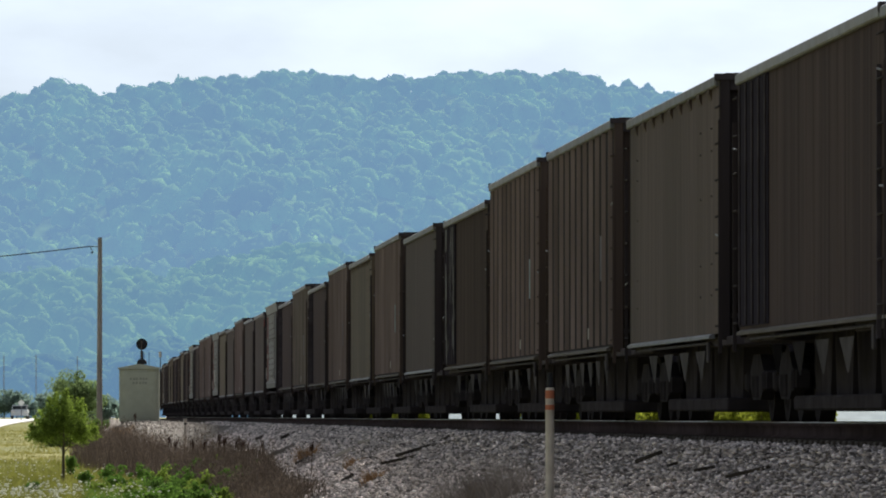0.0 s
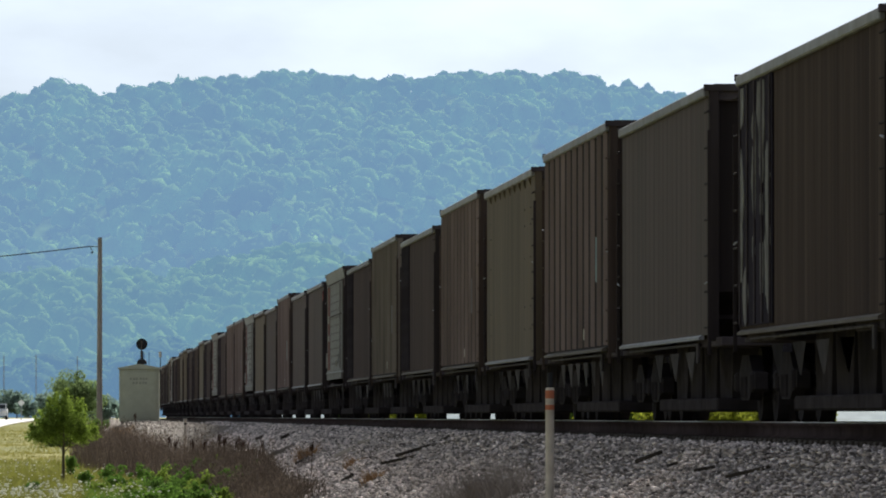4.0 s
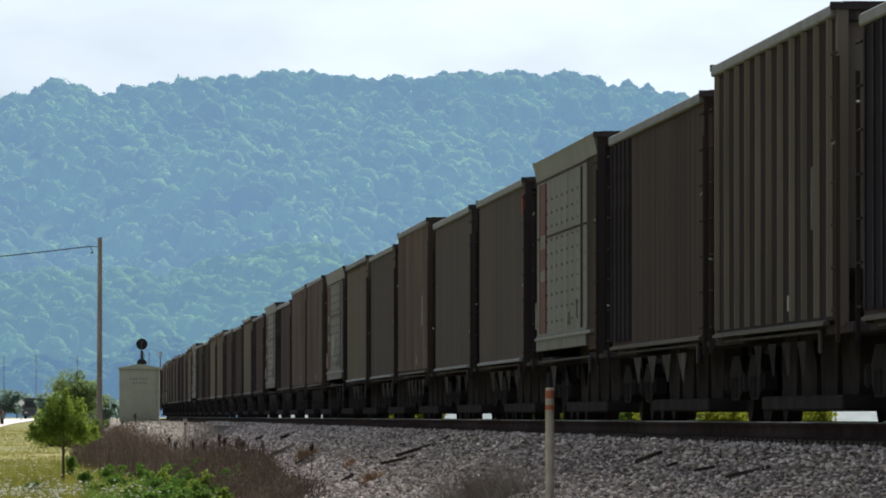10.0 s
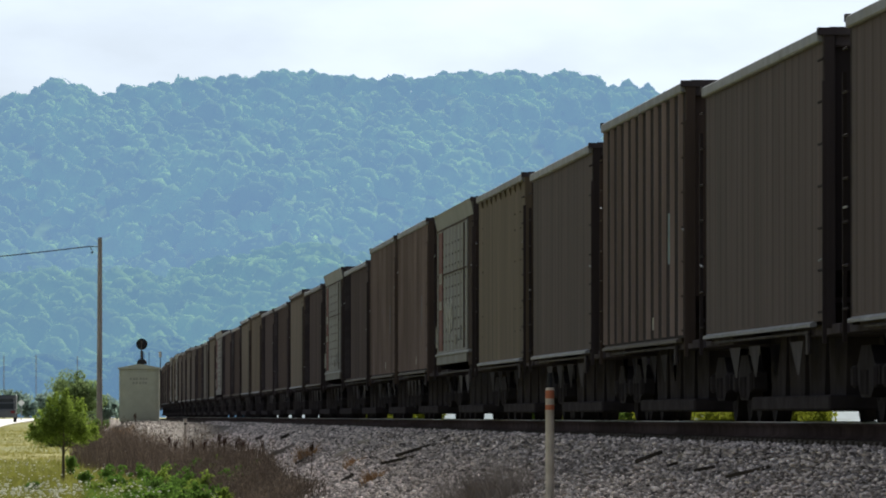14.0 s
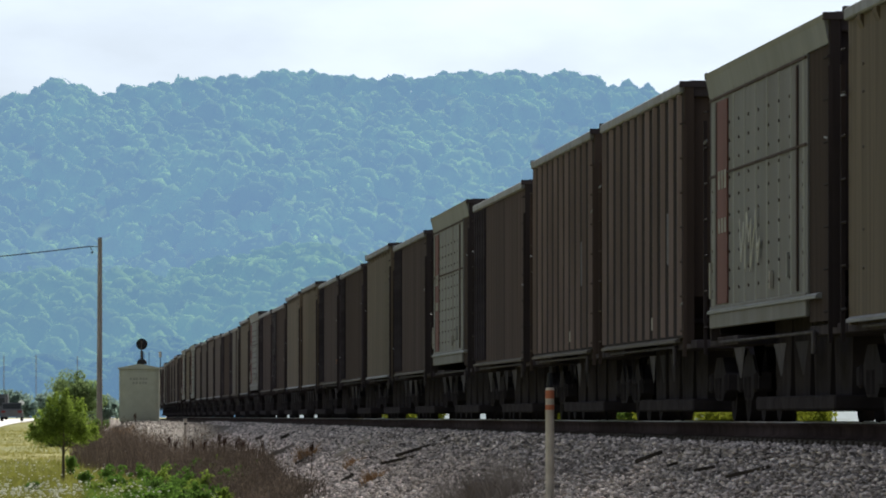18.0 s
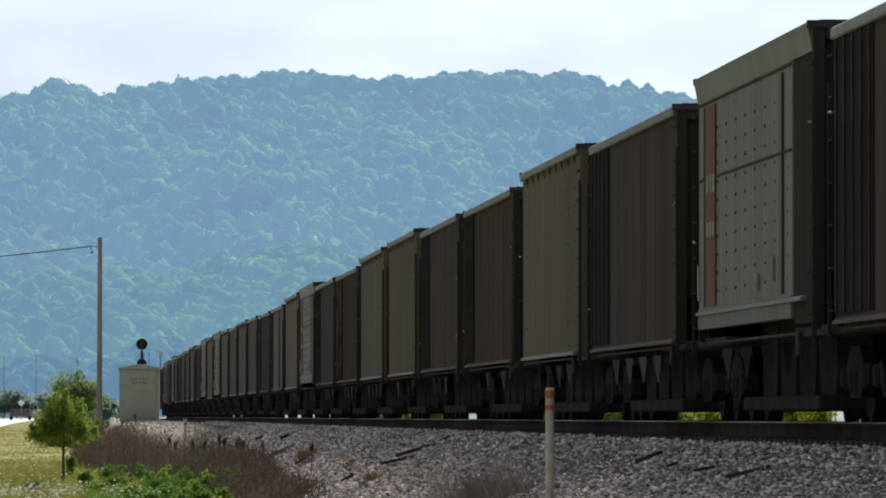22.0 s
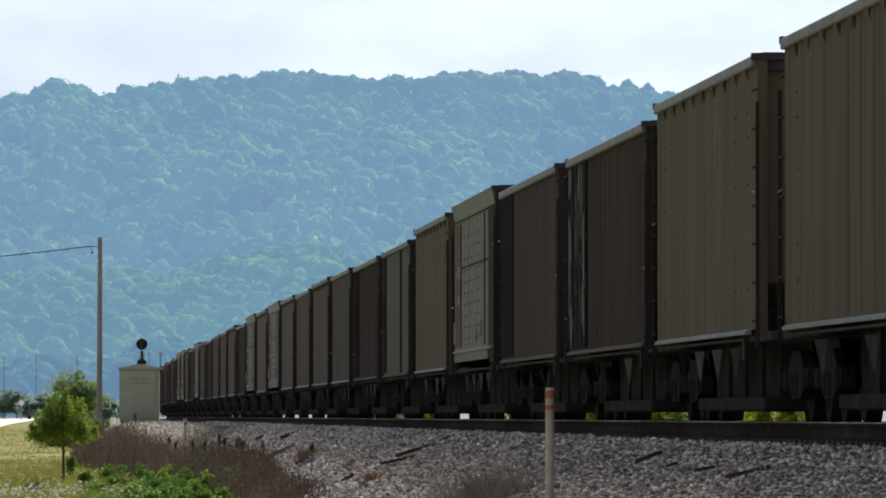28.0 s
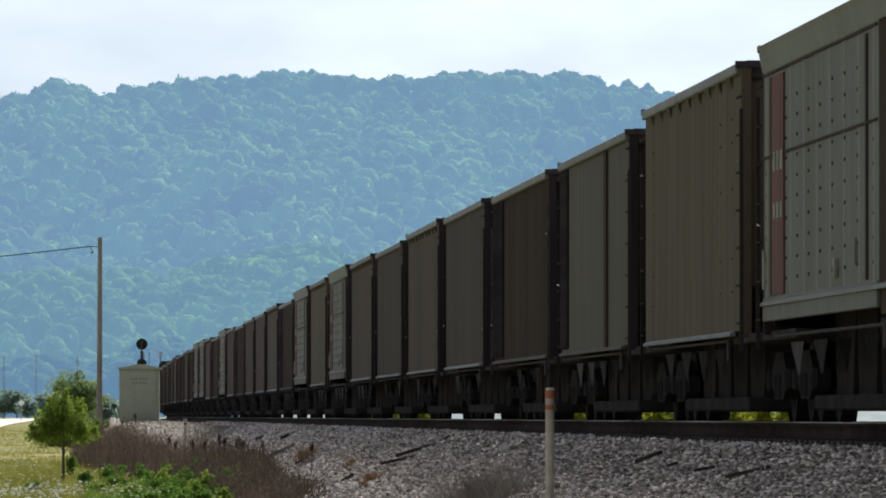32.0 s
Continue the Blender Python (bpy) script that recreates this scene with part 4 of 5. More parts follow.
young = new("tree")
young.location = (-10.95, 215, float(ground_z(-10.95, 215)))
bm = rod(bmesh.new(), (0, 0, -0.1), (0.02, 0, 1.5), 0.055, 0.03, 8)
for k in range(9):
    rod(bm, (0.01, 0, 0.9 + 0.05 * k), (0.6 * math.cos(k * 2.4), 0.6 * math.sin(k * 2.4), 1.5 + 0.07 * k), 0.018, 0.006, 5)
part("trunk", bm, BARK, young)
raw("crown", *shoots(13000, 2.78, 2.25, 1.24, 0.042, 7), LEAF_YOUNG, young)
tagged(young, "young tree with bright green leaves and a thin trunk", "tree")
for k, x in enumerate((-15.6, -15.2, -14.8, -14.4, -14.0)):
    tree("shrub", x, 298 + 2 * (k % 2), 1.55, 1.25, 3200, 0.065, LEAF_DARK, 21 + k, "low dark green shrub behind the young tree", 0.03, -1.45, 0.85, 40)
tree("tree", -17.6, 360, 3.05, 2.9, 17000, 0.06, LEAF_OLIVE, 2, "rounded dull green tree behind the young tree", 0.05, -0.6, 0.9, 70)
tree("shrub", -17.9, 390, 1.9, 2.2, 2400, 0.10, LEAF_GREY, 3, "hazed grey-green shrub in the shade beside the pole", 0.05, -0.6)
tree("shrub", -16.9, 370, 1.7, 1.5, 2200, 0.10, LEAF_GREY, 4, "hazed grey-green shrub in the shade beside the pole", 0.05, -0.6)
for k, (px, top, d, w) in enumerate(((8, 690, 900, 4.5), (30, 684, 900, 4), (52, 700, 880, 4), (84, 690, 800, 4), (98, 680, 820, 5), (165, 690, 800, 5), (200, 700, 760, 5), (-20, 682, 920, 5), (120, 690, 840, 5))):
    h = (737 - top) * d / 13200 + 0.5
    tree("tree", (px - 784) * d / 13200, d, h, w, 900, 0.28, LEAF_GREY, 30 + k, "distant roadside tree, grey-green with painted haze", 0.05, -0.45)
# shrubs beyond the train, seen under the cars
NEAR_SHRUBS = [(1038, 215, 1.1, 714, LEAF_YELLOW), (1085, 205, 1.1, 714, LEAF_YELLOW), (1450, 150, 0.9, 712, LEAF_YELLOW), (1400, 152, 0.9, 708, LEAF_YELLOW), (1350, 155, 0.9, 712, LEAF_YELLOW),
         (1300, 158, 0.9, 714, LEAF_YELLOW), (1255, 160, 0.9, 716, LEAF_YELLOW), (1205, 175, 1.0, 720, LEAF_DARK), (1160, 180, 1.0, 716, LEAF_YELLOW), (1110, 200, 1.1, 718, LEAF_DARK),
         (1060, 205, 1.1, 722, LEAF_YELLOW), (1015, 230, 1.1, 720, LEAF_DARK)]
FAR_SHRUBS = [(775, 424, 1.5, 718, LEAF_YELLOW), (912, 250, 1.1, 716, LEAF_YELLOW), (940, 245, 1.1, 716, LEAF_YELLOW), (985, 236, 1.1, 714, LEAF_YELLOW), (655, 438, 1.9, 718, LEAF_YELLOW),
         (700, 436, 1.9, 716, LEAF_YELLOW), (745, 424, 1.9, 716, LEAF_YELLOW), (675, 440, 1.9, 720, LEAF_YELLOW), (722, 430, 1.9, 720, LEAF_YELLOW), (765, 425, 1.6, 720, LEAF_YELLOW),
         (955, 240, 1.2, 720, LEAF_DARK), (745, 420, 1.6, 722, LEAF_YELLOW), (692, 460, 1.6, 724, LEAF_DARK), (650, 480, 1.4, 722, LEAF_YELLOW), (600, 500, 1.8, 724, LEAF_DARK)]
for k, (px, d, w, top, m) in enumerate(NEAR_SHRUBS + FAR_SHRUBS):
    h = (749 - top) * d / 13200 + 0.06 + 0.6
    if px > 1100:
        tree("shrub", (px - 762) * d / 13200, d + 9, h * 1.02, w * 1.1, 900, 0.03 + d / 6000, LEAF_YELLOW, 160 + k, "sunlit yellow-green shrub beyond the track", 0.03)
    tree("shrub", (px - 784) * d / 13200, d, h, w, 900, 0.03 + d / 6000, m, 60 + k, "sunlit yellow-green shrub beyond the track" if m == LEAF_YELLOW else "dull green shrub beyond the track", 0.05)


def blades(spots, mat, name, label, category, wide=0.03, lean=0.25, seed=1):
    """Upright blades from spots (x, y, z, height)."""
    r = np.random.default_rng(seed)
    p = np.array(spots)
    n = len(p)
    a = r.uniform(0, 6.28, n)
    side = np.stack([np.cos(a * 0.3), np.sin(a * 0.3), np.zeros(n)], 1) * wide * r.uniform(0.5, 1.2, n)[:, None]
    tip = p[:, :3] + np.stack([np.cos(a) * lean * p[:, 3], np.sin(a) * lean * p[:, 3], p[:, 3]], 1)
    base = p[:, :3] - (0, 0, 0.05)
    v = np.stack([base - side, base + side, tip], 1).reshape(-1, 3)
    return tagged(raw(name, v, np.arange(n * 3).reshape(-1, 3), mat), label, category, kind="stuff")


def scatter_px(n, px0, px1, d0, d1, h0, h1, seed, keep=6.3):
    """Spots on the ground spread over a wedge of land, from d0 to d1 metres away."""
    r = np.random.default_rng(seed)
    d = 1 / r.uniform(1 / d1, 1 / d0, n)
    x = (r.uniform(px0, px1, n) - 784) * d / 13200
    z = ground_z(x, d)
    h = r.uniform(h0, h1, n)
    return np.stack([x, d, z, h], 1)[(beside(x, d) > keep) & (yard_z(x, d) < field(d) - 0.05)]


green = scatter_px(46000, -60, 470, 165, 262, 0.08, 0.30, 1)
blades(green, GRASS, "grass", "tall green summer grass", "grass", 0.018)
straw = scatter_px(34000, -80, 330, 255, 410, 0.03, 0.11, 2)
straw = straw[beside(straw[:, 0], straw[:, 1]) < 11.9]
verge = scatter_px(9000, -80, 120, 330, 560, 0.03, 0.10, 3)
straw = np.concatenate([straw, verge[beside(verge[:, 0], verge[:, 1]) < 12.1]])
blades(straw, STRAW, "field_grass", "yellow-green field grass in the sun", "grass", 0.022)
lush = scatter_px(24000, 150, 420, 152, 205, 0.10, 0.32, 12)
blades(lush, LEAF_FRESH, "lush_grass", "darker lush green grass beside the dry weeds", "grass", 0.018)
# dry weeds along the foot of the bank
def fuzz(spots, mat, name, label, leaf, seed):
    """Small ragged seed heads and leaves along stems at spots (x, y, z, height)."""
    r = np.random.default_rng(seed)
    p = np.repeat(np.array(spots), 4, 0)
    n = len(p)
    up = r.uniform(0.35, 1.0, n) ** 0.7
    pos = p[:, :3] + np.stack([r.normal(0, 0.05, n), r.normal(0, 0.1, n), p[:, 3] * up], 1)
    a, c = r.normal(0, 1, (n, 3)) * (1, 1, 3.5), r.normal(0, 1, (n, 3))
    a, c = a / np.linalg.norm(a, axis=1)[:, None], c / np.linalg.norm(c, axis=1)[:, None]
    ls = leaf * r.uniform(0.4, 1.2, n)[:, None]
    v = np.stack([pos - a * ls, pos + c * ls * 0.28, pos + a * ls, pos - c * ls * 0.28], 1).reshape(-1, 3)
    return tagged(raw(name, v, np.arange(n * 4).reshape(-1, 4), mat), label, "weeds", kind="stuff")


r = np.random.default_rng(4)
n = 13000
wy = 128 + 134 * r.random(n) ** 0.8
wp = np.interp(wy, [130, 150, 174, 184, 194, 205, 217, 233, 256], [4.5, 4.6, 4.5, 4.6, 4.75, 5.0, 5.5, 6.25, 7.3])
wp += np.where(r.random(n) < 0.5, r.normal(0, 0.22, n), r.uniform(-0.5, 0.5, n) * np.interp(wy, (150, 240), (0.9, 2.2)))
wy += r.normal(0, 2, n)
wx = line(wy - 4.16493 * SCALE, wp)[0]
wz = ground_z(wx, wy)
clump = 0.5 + 0.5 * np.sin(wx * 3.1 + 1) * np.sin(wx * 7.7 + wy * 0.3)
tall = np.interp(wy, [130, 145, 160, 184, 205, 217, 233, 256], [0.45, 0.5, 0.76, 0.98, 1.36, 1.62, 1.9, 1.85])
wh = tall * (0.32 + 0.68 * r.random(n) ** 1.1) * (0.72 + 0.28 * clump)
dry = np.stack([wx, wy, wz, wh], 1)
n = 900
ws, wp = r.uniform(80, 124, n), 4.0 + 1.1 * r.random(n) ** 0.5 + r.normal(0, 0.1, n)
wx, wy, wt = line(ws, wp)
wz = np.maximum(bank(wp), field(wy)) - 0.02
low_weeds = np.stack([wx, wy, wz, r.uniform(0.12, 0.5, n) * np.interp(wp, (3.6, 4.6), (0.5, 1.0))], 1)
blades(low_weeds, DRY, "low_dry_weeds", "dry brown weeds on the foot of the gravel bank", "weeds", 0.013, 0.2, 15)
fuzz(low_weeds[300:], DRY, "low_weed_heads", "ragged brown seed heads on the foot of the bank", 0.04, 16)
blades(dry, DRY, "dry_weeds", "tall dry brown weeds along the bank", "weeds", 0.014, 0.22, 5)
fuzz(dry[2000:], DRY, "weed_heads", "ragged grey-brown seed heads of dry weeds", 0.05, 6)
stalk_v, stalk_f, b = [], [], 0
spindle = lump(2, 3, 0.35, 2.2, 0.35)
for x, y, top, h in ((-5.70, 190, -0.345, 0.34), (-5.48, 188, -0.44, 0.28), (-5.07, 185, -0.46, 0.34), (-4.93, 184, -0.55, 0.28), (-4.65, 180, -0.70, 0.32), (-4.57, 179, -0.72, 0.3),
                     (-4.23, 175, -0.54, 0.55), (-4.30, 175, -0.85, 0.3), (-7.92, 215, -0.54, 0.3), (-7.58, 212, -0.60, 0.26), (-6.9, 205, -0.55, 0.3), (-6.4, 200, -0.58, 0.3),
                     (-11.68, 283, 0.17, 0.36), (-4.04, 170, -1.0, 0.3), (-3.74, 165, -1.1, 0.3), (-2.61, 150, -0.46, 0.25)):
    lean, foot = r.uniform(-0.12, 0.12), float(ground_z(x, y)) - 0.05
    for k in range(9):
        w, l = r.uniform(0.006, 0.013), r.uniform(0.2, 0.45)
        v_ = spindle[0] * (w, w, l * h) + (0, 0, r.uniform(-0.5, 0.0) * h - l * h * 0.5)
        v_[:, 0] += r.normal(0, 0.032) + (lean + r.normal(0, 0.06)) * v_[:, 2]
        stalk_v.append(v_ + (x, y, top)), stalk_f.append(spindle[1] + b)
        b += len(v_)
    v_ = spindle[0] * (0.007, 0.007, (top - foot) / 2)
    v_[:, 0] += lean * (v_[:, 2] - (top - foot) / 2)
    stalk_v.append(v_ + (x, y, (top + foot) / 2)), stalk_f.append(spindle[1] + b)
    b += len(v_)
tagged(raw("dock_stalks", np.concatenate(stalk_v), np.concatenate(stalk_f), DOCK), "dark brown dock seed stalks", "weeds", kind="stuff")


# low dry brush and tufts on the bank
def brushes(spots, mat, name, label, wide, lean, seed, dense=1500):
    out = []
    for x0, d, w, h in spots:
        m = int(dense * w / 0.5)
        a, q = r.uniform(0, 6.28, m), np.abs(r.normal(0, 0.5, m))
        bx, by = x0 + np.cos(a) * q * w, d + np.sin(a) * q * w * 1.6
        out.append(np.stack([bx, by, ground_z(bx, by), h * r.uniform(0.4, 1.1, m) * np.exp(-q * q)], 1))
    return blades(np.concatenate(out), mat, name, label, "weeds", wide, lean, seed)


TUFT = leafy("orange_brown_dead_grass", (0.36, 0.22, 0.12), 0.35, through_light=0.3)
brushes(((0.45, 92, 1.0, 0.70), (0.05, 96, 0.8, 0.48), (0.78, 89, 0.8, 0.60), (1.12, 80, 0.10, 0.55), (-2.85, 158, 0.4, 0.4)), TWIG, "dry_brush", "low grey-brown dry brush on the ballast", 0.006, 0.6, 8, 360)
brushes(((-3.02, 164.8, 0.34, 0.42), (-1.65, 139.0, 0.24, 0.27), (-1.13, 122.5, 0.26, 0.3), (0.46, 94.6, 0.17, 0.27), (-11.93, 276.8, 0.48, 0.57)), TUFT, "dead_grass", "orange-brown tufts of dead grass on the ballast", 0.012, 0.8, 9, 900)
# white flowers in the grass
fl = np.concatenate([scatter_px(420, -40, 330, 158, 200, 0.12, 0.42, 9), scatter_px(230, -60, 120, 158, 185, 0.12, 0.42, 29), scatter_px(160, -40, 300, 205, 250, 0.1, 0.4, 19)])
disc = lump(1, 2, 0.3, 2)
tagged(raw("white_flowers", *scatter([disc], [(0, x, y, z + h, s, s, s * 0.5, 0) for (x, y, z, h), s in zip(fl, 0.018 + 0.037 * r.random(len(fl)) ** 1.5)]), PETAL),
       "white wild flower heads standing in the grass", "flowers", kind="stuff")
# bright broad-leaved weeds at the edge of the grass
BROAD_WEEDS = [(345, 172, 0.9, 0.5), (430, 166, 0.6, 0.42), (300, 176, 0.8, 0.5), (125, 225, 0.5, 0.9), (240, 182, 0.7, 0.45),
         (390, 168, 0.5, 0.35), (270, 185, 0.9, 0.6), (320, 182, 0.8, 0.62), (365, 178, 0.9, 0.6), (405, 174, 0.7, 0.5),
         (440, 170, 0.6, 0.45), (205, 196, 0.7, 0.5)]
MORE_WEEDS = [(180, 190, 0.6, 0.42), (250, 200, 0.8, 0.75), (300, 205, 0.7, 0.8), (350, 198, 0.8, 0.75), (395, 190, 0.7, 0.6),
         (460, 174, 0.5, 0.4), (195, 210, 0.7, 0.6), (150, 205, 0.6, 0.5), (285, 196, 0.7, 0.7), (335, 190, 0.8, 0.7),
         (60, 190, 0.5, 0.4), (420, 168, 0.6, 0.5), (225, 176, 0.7, 0.5), (275, 160, 0.7, 0.45), (320, 158, 0.8, 0.5), (360, 157, 0.8, 0.5),
         (400, 156, 0.6, 0.4), (300, 166, 0.9, 0.55), (345, 164, 0.9, 0.6), (240, 163, 0.7, 0.4)]
for k, (px, d, w, h) in enumerate(BROAD_WEEDS + MORE_WEEDS):
    tree("weed", (px - 784) * d / 13200, d, h, w, 700, 0.045, LEAF_YOUNG if k % 4 == 0 else LEAF_FRESH, 90 + k, "bright green leafy weed at the edge of the grass", 0.1)

# ---- lineside things ----
box_x, box_y, box_z = -11.8, 290.0, -0.25
relay = new("relay_cabinet")
relay.location = (box_x, box_y, box_z)
relay.rotation_euler = (0, 0, 0.03)
part("body", cube(-0.78, 0.78, -0.6, 0.6, 0.1, 2.14, 0.02), BOXPAINT, relay)
part("base", cube(-0.72, 0.72, -0.55, 0.55, -0.3, 0.1, 0.02), material("concrete", (0.3, 0.29, 0.27), 0.9, 0.2, 6), relay)
part("roof", prism(bmesh.new(), [(-0.84, 2.14), (0.84, 2.14), (0.84, 2.19), (0.1, 2.33), (-0.1, 2.33), (-0.84, 2.19)], "y", -0.68, 0.68), BOXPAINT, relay)
part("door", cube(-0.66, 0.66, -0.625, -0.6, 0.2, 2.04, 0.01), BOXPAINT, relay)
part("door_handle", cube(0.5, 0.55, -0.66, -0.625, 0.95, 1.15, 0.01), BOXPAINT, relay)
LETTER = material("faded_lettering", (0.27, 0.285, 0.25), 0.8, 0.2, 8)
for z, xs_ in ((1.72, (-0.36, -0.24, -0.14, 0.02, 0.13, 0.24)), (1.56, (-0.26, -0.14, 0.0, 0.12, 0.22))):
    for x in xs_:
        part("lettering", cube(x, x + 0.075, -0.632, -0.626, z, z + 0.09), LETTER, relay)
part("conduit", rod(bmesh.new(), (0.815, -0.3, 1.75), (0.815, -0.3, 2.62), 0.018, sides=8), SIGNALBLACK, relay)
part("vent_cap", rod(bmesh.new(), (0.815, -0.3, 2.60), (0.80, -0.3, 2.82), 0.05, 0.06, 10), paint["white"], relay, "small white cap")
tagged(relay, "pale grey-green metal relay cabinet with a shallow peaked roof", "cabinet")

sig = new("signal")
sig.location = (-11.95, 296, -0.3)
bm = rod(bmesh.new(), (0, 0, 0), (0, 0, 2.95), 0.06, sides=10)
part("mast", bm, SIGNALBLACK, sig)
bm = rod(bmesh.new(), (0, -0.03, 3.22), (0, 0.0, 3.22), 0.225, sides=28)
part("target", bm, SIGNALBLACK, sig, "round black backing disc")
bm = rod(bmesh.new(), (0, -0.2, 3.2), (0, -0.03, 3.2), 0.10, 0.12, sides=14)
part("lamp_housing", bm, SIGNALBLACK, sig)
bm = prism(bmesh.new(), [(-0.2, 2.42), (-0.18, 2.55), (-0.08, 2.64), (0.08, 2.64), (0.18, 2.55), (0.2, 2.42)], "y", -0.1, 0.1)
part("bracket", bm, SIGNALBLACK, sig)
part("ladder", box(box(bmesh.new(), 0.07, 0.09, 0.1, 0.12, 0, 2.9), 0.27, 0.29, 0.1, 0.12, 0, 2.9), SIGNALBLACK, sig)
part("lamp_bracket", rod(bmesh.new(), (0, -0.22, 2.62), (0, -0.22, 3.36), 0.022, sides=8), paint["grey"], sig, "thin grey bar")
tagged(sig, "black round trackside signal on a mast, seen from behind", "signal")

pole = new("utility_pole")
pole.location = (-15.2, 330, -0.45)
part("shaft", rod(bmesh.new(), (0, 0, -0.3), (0.02, 0, 8.42), 0.135, 0.095, 14), WOOD, pole)
part("bracket", rod(bmesh.new(), (0, 0, 8.0), (-0.42, 0, 8.03), 0.02, sides=6), SIGNALBLACK, pole)
part("insulator", rod(bmesh.new(), (-0.36, 0, 7.72), (-0.28, 0, 7.80), 0.045, 0.03, 8), SIGNALBLACK, pole)
part("guy_hook", rod(bmesh.new(), (-0.42, 0, 8.03), (-0.30, 0, 7.78), 0.015, sides=6), SIGNALBLACK, pole)
tagged(pole, "weathered grey wooden utility pole", "pole")
bm = bmesh.new()
pts = [Vector((-15.62 - 12.0 * k / 12, 330 - 3 * k / 12, 7.58 - 1.55 * (k / 12) + 0.35 * ((k / 12) ** 2))) for k in range(13)]
for a, c in zip(pts, pts[1:]):
    rod(bm, a, c, 0.022, sides=6)
tagged(part("cable", bm, SIGNALBLACK), "black overhead cable sagging from the utility pole", "cable")
for px, d, top in ((7, 900, 628), (64, 940, 628), (137, 980, 630)):
    far = new("utility_pole")
    far.location = ((px - 784) * d / 13200, d, -0.4)
    h = (737 - top) * d / 13200 + 0.4
    part("shaft", rod(bmesh.new(), (0, 0, 0), (0, 0, h), 0.05, 0.045, 8), WOOD, far)
    tagged(far, "distant wooden utility pole", "pole", group="distant poles along the road")
sign = new("road_sign")
sign.location = ((38 - 784) * 640 / 13200, 640, -0.4)
part("pole", rod(bmesh.new(), (0, 0, 0), (0, 0, 1.3), 0.04, sides=8), paint["alu_dull"], sign)
part("plate", prism(bmesh.new(), [(-0.3, 1.6), (0, 1.3), (0.3, 1.6), (0, 1.9)], "y", -0.06, -0.04), material("sign_white_paint", (0.78, 0.79, 0.78), 0.6, 0.05, 6.0), sign)
tagged(sign, "pale diamond road sign on a thin pole", "road sign")

marker = new("marker_post")
mx, my = (973 - 784) * 82 / 13200, 82.0
mz = float(ground_z(mx, my))
marker.location = (mx, my, mz)
def tube(z0, z1, r0, r1=None):
    return rod(bmesh.new(), (0, 0, z0), (0, 0, z1), r0, r1, 14)
T_ = 0.355 - mz
part("shaft", tube(-0.3, T_ - 0.36, 0.052, 0.049), POSTWHITE, marker)
for k, (a, c, m) in enumerate(((0.36, 0.225, POSTWHITE), (0.225, 0.17, POSTORANGE), (0.17, 0.10, POSTWHITE), (0.10, 0.01, POSTORANGE), (0.01, 0.0, POSTWHITE))):
    part("band", tube(T_ - a, T_ - c, 0.0495, 0.0495), POSTWHITE if m == POSTWHITE else POSTORANGE, marker, "" if m == POSTWHITE else "orange reflective band")
part("cap", tube(T_, T_ + 0.02, 0.049, 0.04), POSTWHITE, marker)
part("vent", tube(T_ + 0.02, T_ + 0.185, 0.034, 0.028), SIGNALBLACK, marker, "black top piece")
tagged(marker, "white buried cable marker post with orange bands", "marker post")
mark2 = new("marker_post")
x, y = (328 - 784) * 250 / 13200, 250.0
z = float(ground_z(x, y))
mark2.location = (x, y, z)
part("shaft", tube(-0.2, -0.02 - z - 0.12, 0.05), POSTWHITE, mark2)
part("band", tube(-0.02 - z - 0.20, -0.02 - z - 0.14, 0.052), SIGNALBLACK, mark2, "dark band")
part("cap", tube(-0.02 - z - 0.12, -0.02 - z, 0.05, 0.075), POSTWHITE, mark2)
tagged(mark2, "distant white marker post on the bank", "marker post")
# broken timber and bars lying on the ballast
GREYWOOD = material("grey_driftwood", (0.20, 0.175, 0.16), 0.95, 0.3, 6.0, (0.08, 0.065, 0.06), 1.5, 0.5)
for x, y, z, ln, tip, w, m in (
        (-0.51, 127.3, -0.605, 0.63, 15.9, 0.05, TIE),
        (-0.72, 125.5, -0.747, 0.68, 11.3, 0.045, TIE),
        (-1.6, 152.1, -0.527, 0.28, 11.8, 0.05, POSTWHITE),
        (-4.01, 183.9, -0.892, 0.71, 22.0, 0.12, GREYWOOD),
        (-3.05, 161.7, -0.97, 0.33, 28.4, 0.05, TIE),
        (-2.03, 150.7, -0.755, 0.34, 24.0, 0.06, POSTWHITE),
        (-1.66, 129.5, -1.082, 0.27, 28.4, 0.05, TIE),
        (-4.3, 203.4, -0.573, 0.26, 20.6, 0.08, TIE),
        (-5.48, 222.9, -0.661, 0.26, 11.3, 0.08, TIE),
        (2.25, 81.6, -0.436, 0.32, 20.6, 0.04, TIE),
        (2.81, 68.7, -0.501, 0.43, 13.4, 0.03, TIE),
        (2.56, 73.0, -0.505, 0.21, 10.4, 0.03, TIE),
        (2.37, 77.1, -0.491, 0.12, 19.3, 0.025, TIE)):
    bm = cube(-ln / 2, ln / 2, -w / 2, w / 2, -w * 0.55, w * 0.55, w * 0.12)
    for v in bm.verts:
        v.co.z += 0.12 * w * math.sin(v.co.x * 9 + x) + (0.15 * w if v.co.x > 0 else 0)
        v.co.y *= 1 + 0.3 * math.sin(v.co.x * 5 + y)
    ob = part("timber", bm, m)
    ob.matrix_basis = pose(x, y, z + (0.075 if x < 2 else 0.05), 0, -tip, 0)
    tagged(ob, "weathered round grey log on the ballast" if m == GREYWOOD else "thin pale stick on the ballast" if m == POSTWHITE else "broken dark piece of old wooden tie on the ballast", "timber")

